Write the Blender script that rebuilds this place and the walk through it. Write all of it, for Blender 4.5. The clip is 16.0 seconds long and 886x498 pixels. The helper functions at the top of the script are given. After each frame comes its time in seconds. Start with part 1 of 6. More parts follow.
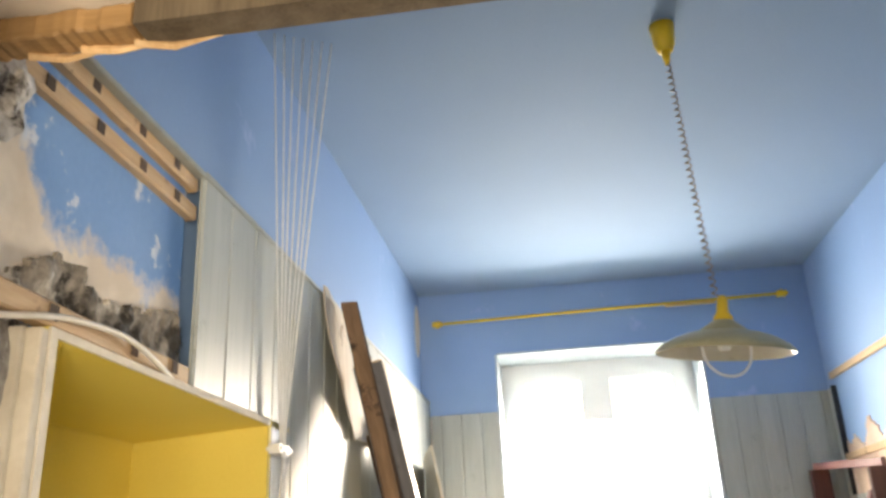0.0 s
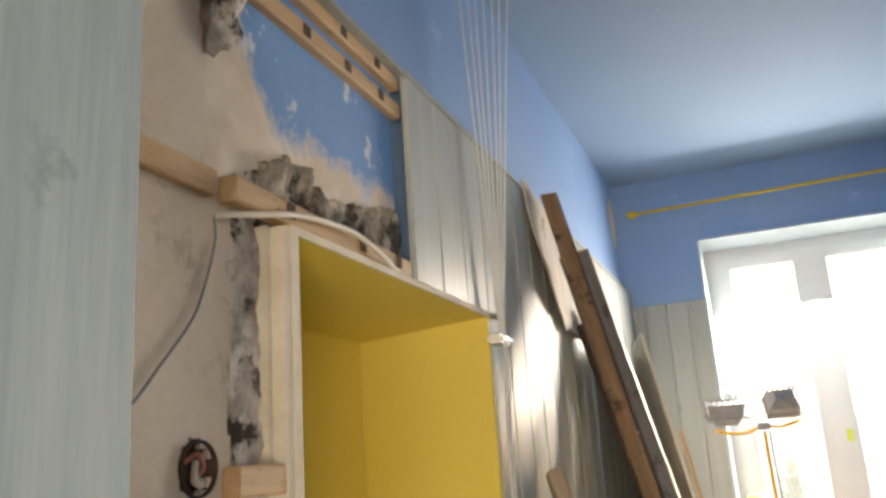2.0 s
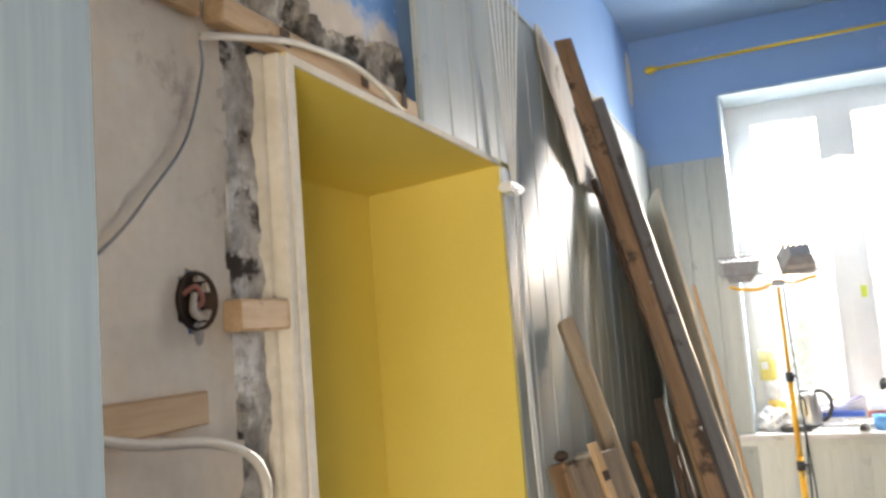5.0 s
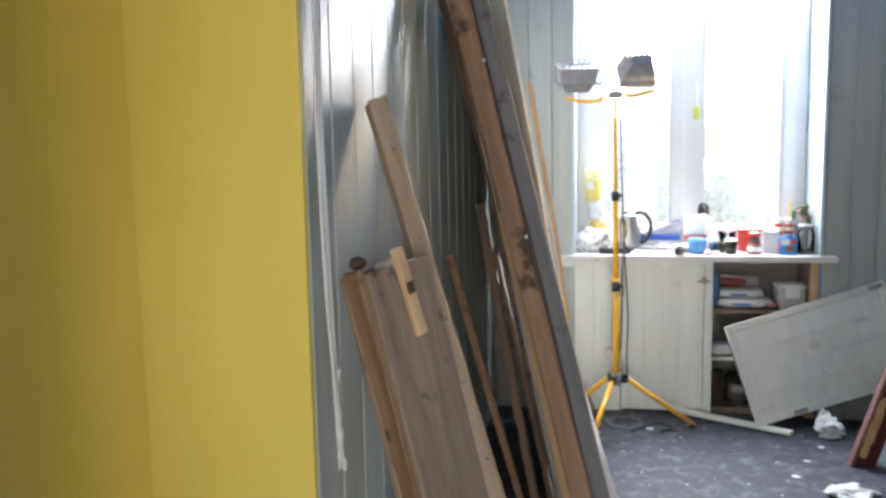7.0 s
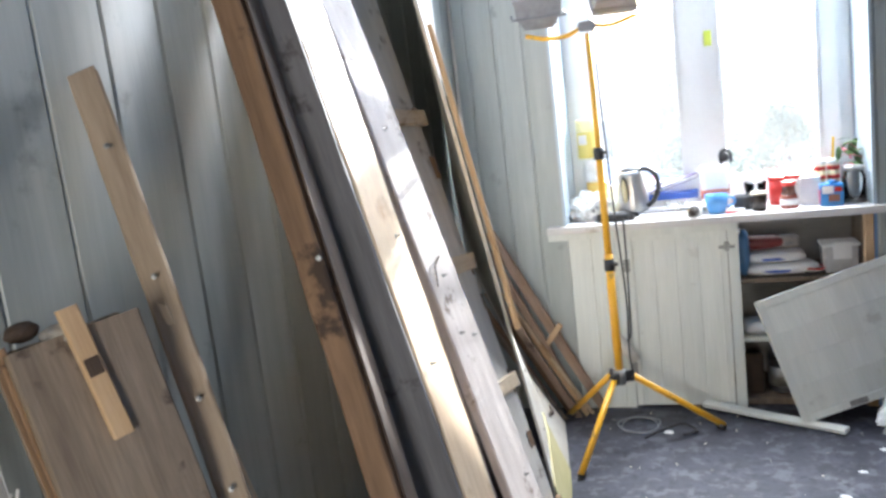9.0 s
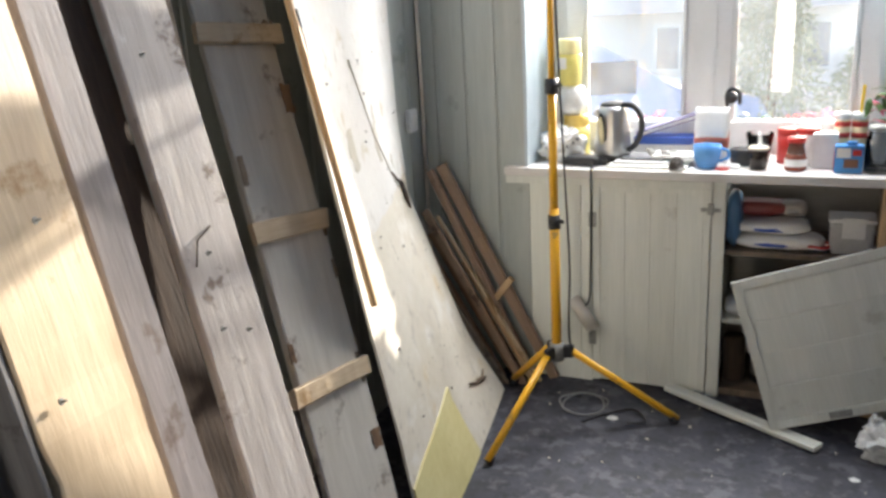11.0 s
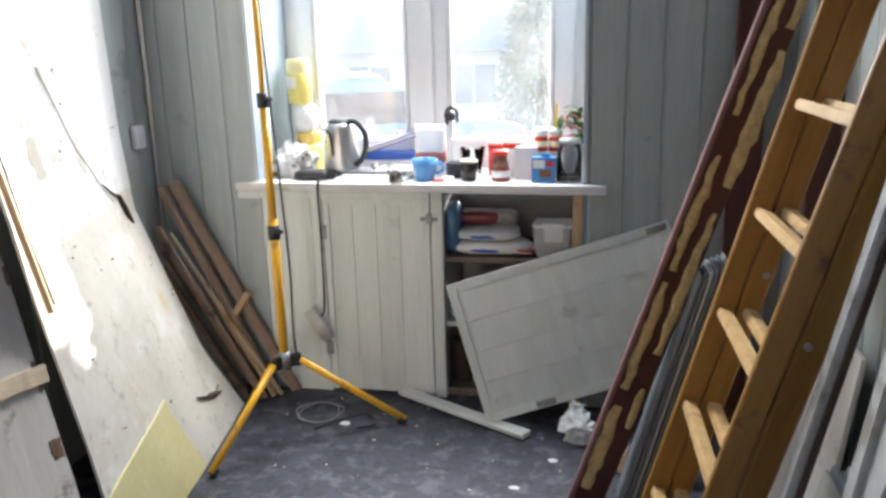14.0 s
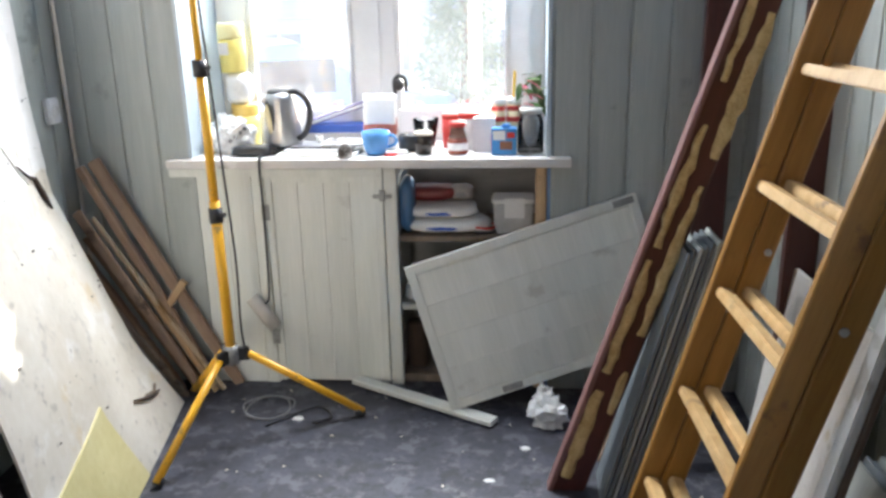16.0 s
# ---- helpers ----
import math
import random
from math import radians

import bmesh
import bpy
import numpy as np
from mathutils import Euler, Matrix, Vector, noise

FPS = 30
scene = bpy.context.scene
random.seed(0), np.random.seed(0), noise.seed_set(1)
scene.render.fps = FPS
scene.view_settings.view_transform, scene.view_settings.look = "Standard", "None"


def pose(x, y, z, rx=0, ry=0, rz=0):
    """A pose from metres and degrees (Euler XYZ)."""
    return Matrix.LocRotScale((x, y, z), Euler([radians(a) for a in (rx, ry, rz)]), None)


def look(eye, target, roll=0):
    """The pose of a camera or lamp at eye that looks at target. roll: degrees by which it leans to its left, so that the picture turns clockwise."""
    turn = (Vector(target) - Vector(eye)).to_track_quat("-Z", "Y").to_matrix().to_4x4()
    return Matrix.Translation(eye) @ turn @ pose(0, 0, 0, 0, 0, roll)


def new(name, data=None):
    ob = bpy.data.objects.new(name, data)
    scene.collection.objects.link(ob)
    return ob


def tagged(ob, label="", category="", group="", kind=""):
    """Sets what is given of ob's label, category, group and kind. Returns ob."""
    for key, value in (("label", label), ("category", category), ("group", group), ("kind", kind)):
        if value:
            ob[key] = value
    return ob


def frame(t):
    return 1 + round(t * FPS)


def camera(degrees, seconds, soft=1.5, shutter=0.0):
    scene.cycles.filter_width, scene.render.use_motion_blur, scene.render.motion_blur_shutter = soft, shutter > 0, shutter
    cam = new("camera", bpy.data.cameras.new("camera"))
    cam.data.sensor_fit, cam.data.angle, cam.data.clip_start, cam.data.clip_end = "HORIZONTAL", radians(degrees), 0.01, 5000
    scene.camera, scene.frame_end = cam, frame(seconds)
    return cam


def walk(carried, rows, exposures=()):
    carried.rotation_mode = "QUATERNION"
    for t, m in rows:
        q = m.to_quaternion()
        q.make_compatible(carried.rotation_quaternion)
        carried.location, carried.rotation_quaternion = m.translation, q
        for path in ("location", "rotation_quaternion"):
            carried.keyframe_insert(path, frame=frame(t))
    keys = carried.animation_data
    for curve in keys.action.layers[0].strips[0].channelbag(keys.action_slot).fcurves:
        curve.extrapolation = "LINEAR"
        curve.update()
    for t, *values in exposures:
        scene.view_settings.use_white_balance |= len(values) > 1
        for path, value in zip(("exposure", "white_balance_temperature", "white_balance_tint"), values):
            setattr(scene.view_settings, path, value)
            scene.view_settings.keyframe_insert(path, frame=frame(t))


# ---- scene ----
cam = camera(56.8, 16.0, soft=3.0)
PATH = [
    (0, (0.567, -1.344, 1.725), (0.322, 0.513, 2.424), -2.6),
    (0.5, (0.553, -1.343, 1.719), (0.203, 0.509, 2.387), -2.9),
    (1, (0.53, -1.328, 1.708), (0.127, 0.539, 2.301), -2.8),
    (1.5, (0.503, -1.314, 1.691), (-0.016, 0.546, 2.21), -3.2),
    (2, (0.472, -1.311, 1.689), (-0.217, 0.497, 2.195), -3.9),
    (2.5, (0.436, -1.309, 1.684), (-0.424, 0.441, 2.129), -4.2),
    (3, (0.429, -1.305, 1.679), (-0.461, 0.445, 2.059), -3.7),
    (3.2, (0.423, -1.294, 1.677), (-0.455, 0.466, 2.039), -4.0),
    (5.3, (0.453, -1.2, 1.62), (-0.252, 0.666, 1.764), -3.8),
    (5.5, (0.452, -1.16, 1.609), (-0.201, 0.728, 1.706), -3.2),
    (6, (0.442, -1.031, 1.581), (-0.128, 0.886, 1.583), -2.8),
    (6.5, (0.414, -0.853, 1.545), (-0.051, 1.089, 1.419), -3.5),
    (7, (0.365, -0.697, 1.515), (-0.026, 1.249, 1.273), -1.1),
    (7.5, (0.393, -0.556, 1.499), (0.02, 1.393, 1.251), -2.5),
    (8, (0.53, -0.283, 1.498), (0.062, 1.655, 1.331), -3.0),
    (8.2, (0.576, -0.174, 1.503), (0.116, 1.761, 1.291), -4.0),
    (10.3, (1.132, 0.671, 1.51), (0.208, 2.365, 0.983), -9.4),
    (10.5, (1.164, 0.763, 1.51), (0.28, 2.446, 0.889), -7.3),
    (11, (1.235, 0.901, 1.539), (0.422, 2.637, 0.97), -3.2),
    (11.5, (1.465, 0.946, 1.54), (0.654, 2.681, 0.964), -0.7),
    (12, (1.572, 0.957, 1.471), (0.97, 2.782, 0.915), 0.1),
    (12.5, (1.604, 0.936, 1.464), (1.103, 2.785, 0.888), -1.3),
    (13, (1.63, 0.94, 1.454), (1.219, 2.814, 0.89), -1.6),
    (13.5, (1.627, 0.93, 1.456), (1.209, 2.813, 0.926), -2.3),
    (14, (1.625, 0.91, 1.455), (1.208, 2.801, 0.954), -1.6),
    (14.5, (1.633, 0.902, 1.45), (1.206, 2.791, 0.951), -2.1),
    (15, (1.63, 0.91, 1.442), (1.198, 2.793, 0.925), -2.3),
    (15.5, (1.568, 0.974, 1.435), (1.224, 2.866, 0.887), -1.0),
    (16, (1.417, 1.083, 1.441), (1.218, 2.987, 0.863), -1.4),
]
walk(cam, [(t, look(eye, target, roll)) for t, eye, target, roll in PATH],
     exposures=[(0.0, 2.3, 7700, 10), (1.0, 2.1, 7700, 10), (2.5, 1.72, 7600, 12), (3.2, 1.75, 7500, 12), (5.5, 2.0, 6500, 10), (7.2, 1.86, 5850, 10), (8.0, 2.0, 5700, 10), (10.5, 1.62, 6400, 10), (11.0, 1.28, 6550, 10), (11.6, 1.04, 6450, 10), (12.5, 0.93, 6300, 10), (13.0, 1.2, 6300, 10), (14.0, 1.56, 6150, 10), (16.0, 1.71, 6100, 10)])

# ---- light ----
SUN_DIR = Vector((0.165, 1.0, 0.29)).normalized()
world = bpy.data.worlds.new("world")
scene.world = world
world.use_nodes = True
wn = world.node_tree
sky = wn.nodes.new("ShaderNodeTexSky")
sky.sky_type = 'NISHITA'
sky.sun_disc = False
sky.sun_elevation = math.asin(SUN_DIR.z)
sky.sun_rotation = math.atan2(SUN_DIR.x, SUN_DIR.y)
wn.links.new(sky.outputs[0], wn.nodes["Background"].inputs[0])
wn.nodes["Background"].inputs[1].default_value = 0.15
sun = bpy.data.lights.new("sun", 'SUN')
sun.energy, sun.angle, sun.color = 5.0, radians(0.9), (1.0, 0.93, 0.82)
sun_ob = new("sun", sun)
sun_ob.matrix_world = look(SUN_DIR * 20, (0, 0, 0))


def area(name, eye, target, sx, sy, watts, color):
    d = bpy.data.lights.new(name, 'AREA')
    d.shape, d.size, d.size_y, d.energy, d.color = 'RECTANGLE', sx, sy, watts, color
    ob = new(name, d)
    ob.matrix_world = look(eye, target)
    return ob


# sky light through the window; a warm fill lamp added in the unseen hall
area("window_daylight", (0.84, 4.46, 2.36), (0.84, 0.0, -0.9), 1.15, 0.95, 46, (0.98, 0.98, 0.98))
area("hall_fill_lamp", (1.10, -3.15, 1.15), (0.45, 1.0, 1.4), 0.85, 1.7, 32, (1.0, 0.90, 0.76))


# ---- materials ----
def mat(name, c1, c2, scale=6.0, rough=0.6, rvar=0.12, bump=0.15, fine=60.0, stretch=(1, 1, 1), metal=0.0, spots=None, coords="Object", rand=0.0, spec=0.5):
    """A surface with broad and fine variation of colour, roughness and relief; spots: (colour, scale, amount) of dirt."""
    m = bpy.data.materials.new(name)
    m.use_nodes = True
    t = m.node_tree
    n, l = t.nodes, t.links
    b = n["Principled BSDF"]
    co = n.new("ShaderNodeTexCoord")
    mp = n.new("ShaderNodeMapping")
    mp.inputs["Scale"].default_value = stretch
    l.new(co.outputs[coords], mp.inputs[0])
    shift = mp.outputs[0]
    if rand:
        oi = n.new("ShaderNodeObjectInfo")
        ad = n.new("ShaderNodeVectorMath")
        ad.operation = 'MULTIPLY_ADD'
        ad.inputs[1].default_value = (7.3, 5.1, 9.7)
        l.new(oi.outputs["Random"], ad.inputs[0])
        l.new(mp.outputs[0], ad.inputs[2])
        shift = ad.outputs[0]
        ad2 = n.new("ShaderNodeVectorMath")
        ad2.operation = 'MULTIPLY_ADD'
        ad2.inputs[1].default_value = (11.3, 4.7, 17.9)
        l.new(oi.outputs["Random"], ad2.inputs[0])
        l.new(co.outputs[coords], ad2.inputs[2])
    n1 = n.new("ShaderNodeTexNoise")
    n1.inputs["Scale"].default_value, n1.inputs["Detail"].default_value = scale, 6
    n2 = n.new("ShaderNodeTexNoise")
    n2.inputs["Scale"].default_value, n2.inputs["Detail"].default_value = fine, 4
    l.new(shift, n1.inputs[0])
    l.new(shift, n2.inputs[0])
    mixf = n.new("ShaderNodeMath")
    mixf.operation = 'MULTIPLY_ADD'
    mixf.inputs[1].default_value = 0.35
    l.new(n2.outputs[0], mixf.inputs[0])
    sc = n.new("ShaderNodeMath")
    sc.operation = 'MULTIPLY'
    sc.inputs[1].default_value = 0.72
    l.new(n1.outputs[0], sc.inputs[0])
    l.new(sc.outputs[0], mixf.inputs[2])
    ramp = n.new("ShaderNodeValToRGB")
    ramp.color_ramp.elements[0].position, ramp.color_ramp.elements[1].position = 0.36, 0.70
    ramp.color_ramp.elements[0].color, ramp.color_ramp.elements[1].color = (*c1, 1), (*c2, 1)
    l.new(mixf.outputs[0], ramp.inputs[0])
    col = ramp.outputs[0]
    if rand:
        hs = n.new("ShaderNodeHueSaturation")
        mr = n.new("ShaderNodeMapRange")
        mr.inputs[3].default_value, mr.inputs[4].default_value = 1 - rand, 1 + rand
        l.new(oi.outputs["Random"], mr.inputs[0])
        l.new(mr.outputs[0], hs.inputs["Value"])
        l.new(col, hs.inputs["Color"])
        col = hs.outputs[0]
    for k, (sc_col, sc_scale, amount) in enumerate(spots or ()):
        n3 = n.new("ShaderNodeTexNoise")
        n3.inputs["Scale"].default_value, n3.inputs["Detail"].default_value = sc_scale, 8
        n3.inputs["Roughness"].default_value = 0.65
        off = n.new("ShaderNodeVectorMath")
        off.inputs[1].default_value = (3.7 + 2.3 * k, 1.9 * k, 5.3)
        l.new(ad2.outputs[0] if rand else co.outputs[coords], off.inputs[0])
        l.new(off.outputs[0], n3.inputs[0])
        r3 = n.new("ShaderNodeValToRGB")
        r3.color_ramp.elements[0].position, r3.color_ramp.elements[1].position = 0.62 - amount * 0.3, 0.68 - amount * 0.25
        l.new(n3.outputs[0], r3.inputs[0])
        mx = n.new("ShaderNodeMix")
        mx.data_type = 'RGBA'
        l.new(r3.outputs[0], mx.inputs[0])
        l.new(col, mx.inputs[6])
        mx.inputs[7].default_value = (*sc_col, 1)
        col = mx.outputs[2]
    l.new(col, b.inputs["Base Color"])
    rr = n.new("ShaderNodeMapRange")
    rr.inputs[3].default_value, rr.inputs[4].default_value = max(0.02, rough - rvar), min(1, rough + rvar)
    l.new(n1.outputs[0], rr.inputs[0])
    l.new(rr.outputs[0], b.inputs["Roughness"])
    b.inputs["Metallic"].default_value = metal
    b.inputs["Specular IOR Level"].default_value = spec
    if bump:
        bp = n.new("ShaderNodeBump")
        bp.inputs["Strength"].default_value, bp.inputs["Distance"].default_value = bump, 0.004
        l.new(mixf.outputs[0], bp.inputs["Height"])
        l.new(bp.outputs[0], b.inputs["Normal"])
    return m


def wood(name, c1, c2, rough=0.6, bump=0.4, dirt=None, rand=0.12, rings=1.0):
    """Timber with the grain along the piece's own z."""
    return mat(name, c1, c2, scale=9 * rings, rough=rough, rvar=0.15, bump=bump, fine=55, stretch=(3.2, 3.2, 0.28), spots=dirt, rand=rand)


def glass(name, rough=0.0, tint=(1, 1, 1)):
    m = bpy.data.materials.new(name)
    m.use_nodes = True
    t = m.node_tree
    t.nodes.remove(t.nodes["Principled BSDF"])
    tr, gl, mx, fr = (t.nodes.new(k) for k in ("ShaderNodeBsdfTransparent", "ShaderNodeBsdfGlossy", "ShaderNodeMixShader", "ShaderNodeFresnel"))
    tr.inputs[0].default_value = (*tint, 1)
    gl.inputs["Roughness"].default_value = rough + 0.02
    t.links.new(fr.outputs[0], mx.inputs[0])
    t.links.new(tr.outputs[0], mx.inputs[1])
    t.links.new(gl.outputs[0], mx.inputs[2])
    t.links.new(mx.outputs[0], t.nodes["Material Output"].inputs[0])
    return m


def cladding(name, c1, c2, rough, spec=0.5):
    """Wood-look plastic panel: pale brushed streaks along the panel's length, a few darker grain lines."""
    return mat(name, c1, c2, scale=5, rough=rough, rvar=0.06, bump=0.10, fine=40, stretch=(4.0, 4.0, 0.22), rand=0.05, spec=spec, spots=[((c1[0] * 0.82, c1[1] * 0.82, c1[2] * 0.8), 5.0, 0.02)])


BLUE = mat("blue_paint", (0.205, 0.345, 0.590), (0.245, 0.390, 0.640), scale=2.0, rough=0.55, bump=0.12, fine=90, spots=[((0.31, 0.43, 0.68), 3.0, 0.03)])
YELLOW = mat("yellow_paint", (0.72, 0.585, 0.135), (0.78, 0.645, 0.175), scale=2.0, rough=0.6, bump=0.06, fine=120)
PLASTER = mat("bare_plaster", (0.65, 0.57, 0.475), (0.77, 0.695, 0.60), scale=4.0, rough=0.9, bump=0.35, fine=45, spots=[((0.42, 0.35, 0.28), 3.5, 0.10), ((0.72, 0.68, 0.62), 7.0, 0.05)])
MORTAR = mat("crumbled_mortar", (0.20, 0.18, 0.16), (0.56, 0.54, 0.51), scale=14.0, rough=0.95, bump=0.9, fine=60, spots=[((0.74, 0.73, 0.72), 7.0, 0.30), ((0.05, 0.04, 0.035), 10.0, 0.24)])
# darker mortar; the near-black spots also colour in shadow in its cavities
MORTAR_DARK = mat("dark_crumbled_mortar", (0.10, 0.085, 0.07), (0.38, 0.34, 0.29), scale=16.0, rough=0.95, bump=1.0, fine=60, spots=[((0.52, 0.48, 0.42), 9.0, 0.14), ((0.035, 0.03, 0.025), 8.0, 0.30)])
BRICKY = mat("broken_masonry", (0.040, 0.028, 0.018), (0.13, 0.090, 0.055), scale=9.0, rough=0.95, bump=1.0, fine=50, spots=[((0.33, 0.10, 0.06), 6.0, 0.10), ((0.05, 0.035, 0.025), 8.0, 0.2)])
WHITE_WALL = mat("white_paint", (0.66, 0.65, 0.62), (0.76, 0.75, 0.73), scale=3.0, rough=0.7, bump=0.15, fine=80)
CLAD = cladding("grey_cladding", (0.312, 0.34, 0.325), (0.402, 0.43, 0.41), 0.40, 0.85)
CLAD_PALE = cladding("pale_cladding", (0.46, 0.48, 0.46), (0.56, 0.58, 0.55), 0.42)
CLAD_BLUE = cladding("blue_grey_cladding", (0.42, 0.50, 0.55), (0.52, 0.60, 0.65), 0.45)
LINING = cladding("door_lining", (0.180, 0.230, 0.275), (0.245, 0.305, 0.350), 0.5)
WHITEBOARD = wood("worn_white_paint", (0.53, 0.49, 0.43), (0.67, 0.63, 0.56), rough=0.6, bump=0.3, dirt=[((0.33, 0.28, 0.23), 7.0, 0.05)], rand=0.05)
CABINET = mat("whitewashed_boards", (0.66, 0.68, 0.63), (0.78, 0.79, 0.74), scale=5, rough=0.5, rvar=0.06, bump=0.12, fine=40, stretch=(4, 4, 0.22), rand=0.04, spots=[((0.56, 0.56, 0.51), 5.0, 0.03)])
PVC = mat("white_window_frame", (0.74, 0.75, 0.76), (0.80, 0.81, 0.82), scale=4, rough=0.35, bump=0.03)
SILL = mat("white_sill", (0.62, 0.60, 0.58), (0.74, 0.72, 0.70), scale=6, rough=0.45, bump=0.1, stretch=(0.4, 4, 4), spots=[((0.45, 0.42, 0.38), 6.0, 0.08)])
FLOOR = mat("dark_vinyl_floor", (0.017, 0.018, 0.027), (0.058, 0.060, 0.082), scale=8, rough=0.58, rvar=0.20, bump=0.28, fine=40, coords="Object", spots=[((0.14, 0.14, 0.155), 4.5, 0.03), ((0.092, 0.093, 0.114), 13.0, 0.36), ((0.022, 0.023, 0.032), 20.0, 0.32), ((0.028, 0.028, 0.036), 6.0, 0.10)])
CEIL = mat("ceiling_paint", (0.205, 0.315, 0.460), (0.232, 0.342, 0.490), scale=1.2, rough=0.8, bump=0.10, fine=90)
PINE = wood("fresh_pine", (0.50, 0.31, 0.15), (0.70, 0.49, 0.28), dirt=[((0.30, 0.19, 0.10), 5.0, 0.05)])
BATTEN = wood("dusty_batten", (0.42, 0.27, 0.14), (0.60, 0.42, 0.25), dirt=[((0.22, 0.15, 0.09), 7.0, 0.06)])
CREAM = wood("sawn_cream_wood", (0.52, 0.38, 0.24), (0.72, 0.58, 0.40), dirt=[((0.36, 0.22, 0.10), 4.0, 0.10)])
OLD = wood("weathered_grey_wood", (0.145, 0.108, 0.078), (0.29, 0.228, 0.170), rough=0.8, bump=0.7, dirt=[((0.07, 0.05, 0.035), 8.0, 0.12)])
BROWN = wood("old_brown_wood", (0.13, 0.075, 0.040), (0.27, 0.165, 0.095), rough=0.75, bump=0.6, dirt=[((0.05, 0.03, 0.02), 7.0, 0.14)])
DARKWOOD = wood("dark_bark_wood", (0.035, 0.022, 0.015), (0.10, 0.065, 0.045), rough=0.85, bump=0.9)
GREYPAINT = wood("flaking_grey_paint", (0.48, 0.43, 0.40), (0.64, 0.59, 0.56), rough=0.65, bump=0.5, dirt=[((0.22, 0.17, 0.14), 9.0, 0.06), ((0.72, 0.70, 0.68), 5.0, 0.05)])
CHARCOAL = wood("charcoal_beam_shade", (0.085, 0.083, 0.088), (0.16, 0.155, 0.16), rough=0.7, bump=0.5, dirt=[((0.05, 0.045, 0.045), 9.0, 0.08)])
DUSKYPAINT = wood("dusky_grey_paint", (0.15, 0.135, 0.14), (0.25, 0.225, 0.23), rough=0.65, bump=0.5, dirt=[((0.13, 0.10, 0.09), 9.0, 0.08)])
SHEET = mat("stained_cream_sheet", (0.60, 0.545, 0.45), (0.73, 0.69, 0.61), scale=2.5, rough=0.55, bump=0.2, fine=30, spots=[((0.62, 0.52, 0.36), 2.6, 0.06), ((0.52, 0.48, 0.42), 11.0, 0.10), ((0.74, 0.71, 0.65), 6.0, 0.16), ((0.46, 0.42, 0.36), 22.0, 0.03)])
SHEET_TOP = mat("white_plaster_sheet", (0.66, 0.64, 0.61), (0.77, 0.755, 0.73), scale=3, rough=0.7, bump=0.2, fine=40, spots=[((0.55, 0.49, 0.38), 6.0, 0.05), ((0.56, 0.54, 0.50), 14.0, 0.08)])
SHEET_YEL = mat("yellowed_patch", (0.56, 0.49, 0.22), (0.68, 0.62, 0.34), scale=4, rough=0.6, bump=0.2, fine=40)
MAROON = wood("maroon_paint", (0.050, 0.014, 0.013), (0.085, 0.024, 0.020), rough=0.35, bump=0.2, rand=0.0)
FOAM = mat("yellow_foam", (0.42, 0.29, 0.11), (0.66, 0.51, 0.25), scale=30, rough=0.9, bump=1.0, fine=120)
LADDER = wood("varnished_ladder_wood", (0.25, 0.115, 0.020), (0.38, 0.19, 0.040), rough=0.38, bump=0.25, rand=0.08, dirt=[((0.16, 0.075, 0.025), 5.0, 0.06)])
RUNG = wood("worn_rung_wood", (0.48, 0.29, 0.11), (0.66, 0.46, 0.22), rough=0.45, bump=0.25, dirt=[((0.30, 0.20, 0.10), 9.0, 0.06)])
STEEL = mat("brushed_steel", (0.42, 0.42, 0.42), (0.52, 0.52, 0.52), scale=4, rough=0.35, bump=0.03, metal=1.0)
ZINC = mat("dull_zinc", (0.26, 0.26, 0.25), (0.40, 0.40, 0.38), scale=30, rough=0.5, bump=0.1, metal=0.8)
BLACK = mat("black_plastic", (0.016, 0.016, 0.018), (0.030, 0.030, 0.033), scale=20, rough=0.4, bump=0.05)
GREYPL = mat("grey_plastic", (0.20, 0.20, 0.21), (0.27, 0.27, 0.28), scale=20, rough=0.5, bump=0.05)
YPAINT = mat("yellow_lacquer", (0.72, 0.36, 0.015), (0.80, 0.43, 0.025), scale=8, rough=0.32, bump=0.04, spots=[((0.35, 0.22, 0.06), 20.0, 0.03)])
YPLASTIC = mat("yellow_plastic", (0.74, 0.48, 0.02), (0.82, 0.55, 0.03), scale=8, rough=0.4, bump=0.03)
ENAMEL = mat("ivory_enamel", (0.60, 0.56, 0.44), (0.70, 0.66, 0.54), scale=6, rough=0.35, bump=0.03, spots=[((0.40, 0.33, 0.2), 14.0, 0.05)])
ENAMEL_TOP = mat("olive_ivory_enamel", (0.36, 0.33, 0.20), (0.46, 0.43, 0.28), scale=6, rough=0.4, bump=0.03)
CORD = mat("white_cord", (0.62, 0.62, 0.60), (0.74, 0.74, 0.72), scale=40, rough=0.7, bump=0.1)
CABLE = mat("ivory_cable", (0.58, 0.54, 0.47), (0.68, 0.64, 0.58), scale=20, rough=0.5, bump=0.05)
PAPER = mat("white_paper", (0.70, 0.70, 0.69), (0.80, 0.80, 0.79), scale=8, rough=0.7, bump=0.1)
FILM = mat("crumpled_plastic", (0.60, 0.61, 0.61), (0.80, 0.80, 0.80), scale=20, rough=0.25, bump=0.6, fine=50)


def plain(name, c, rough=0.5, metal=0.0):
    return mat(name, tuple(v * 0.9 for v in c), tuple(min(1, v * 1.08) for v in c), scale=10, rough=rough, bump=0.05, metal=metal)


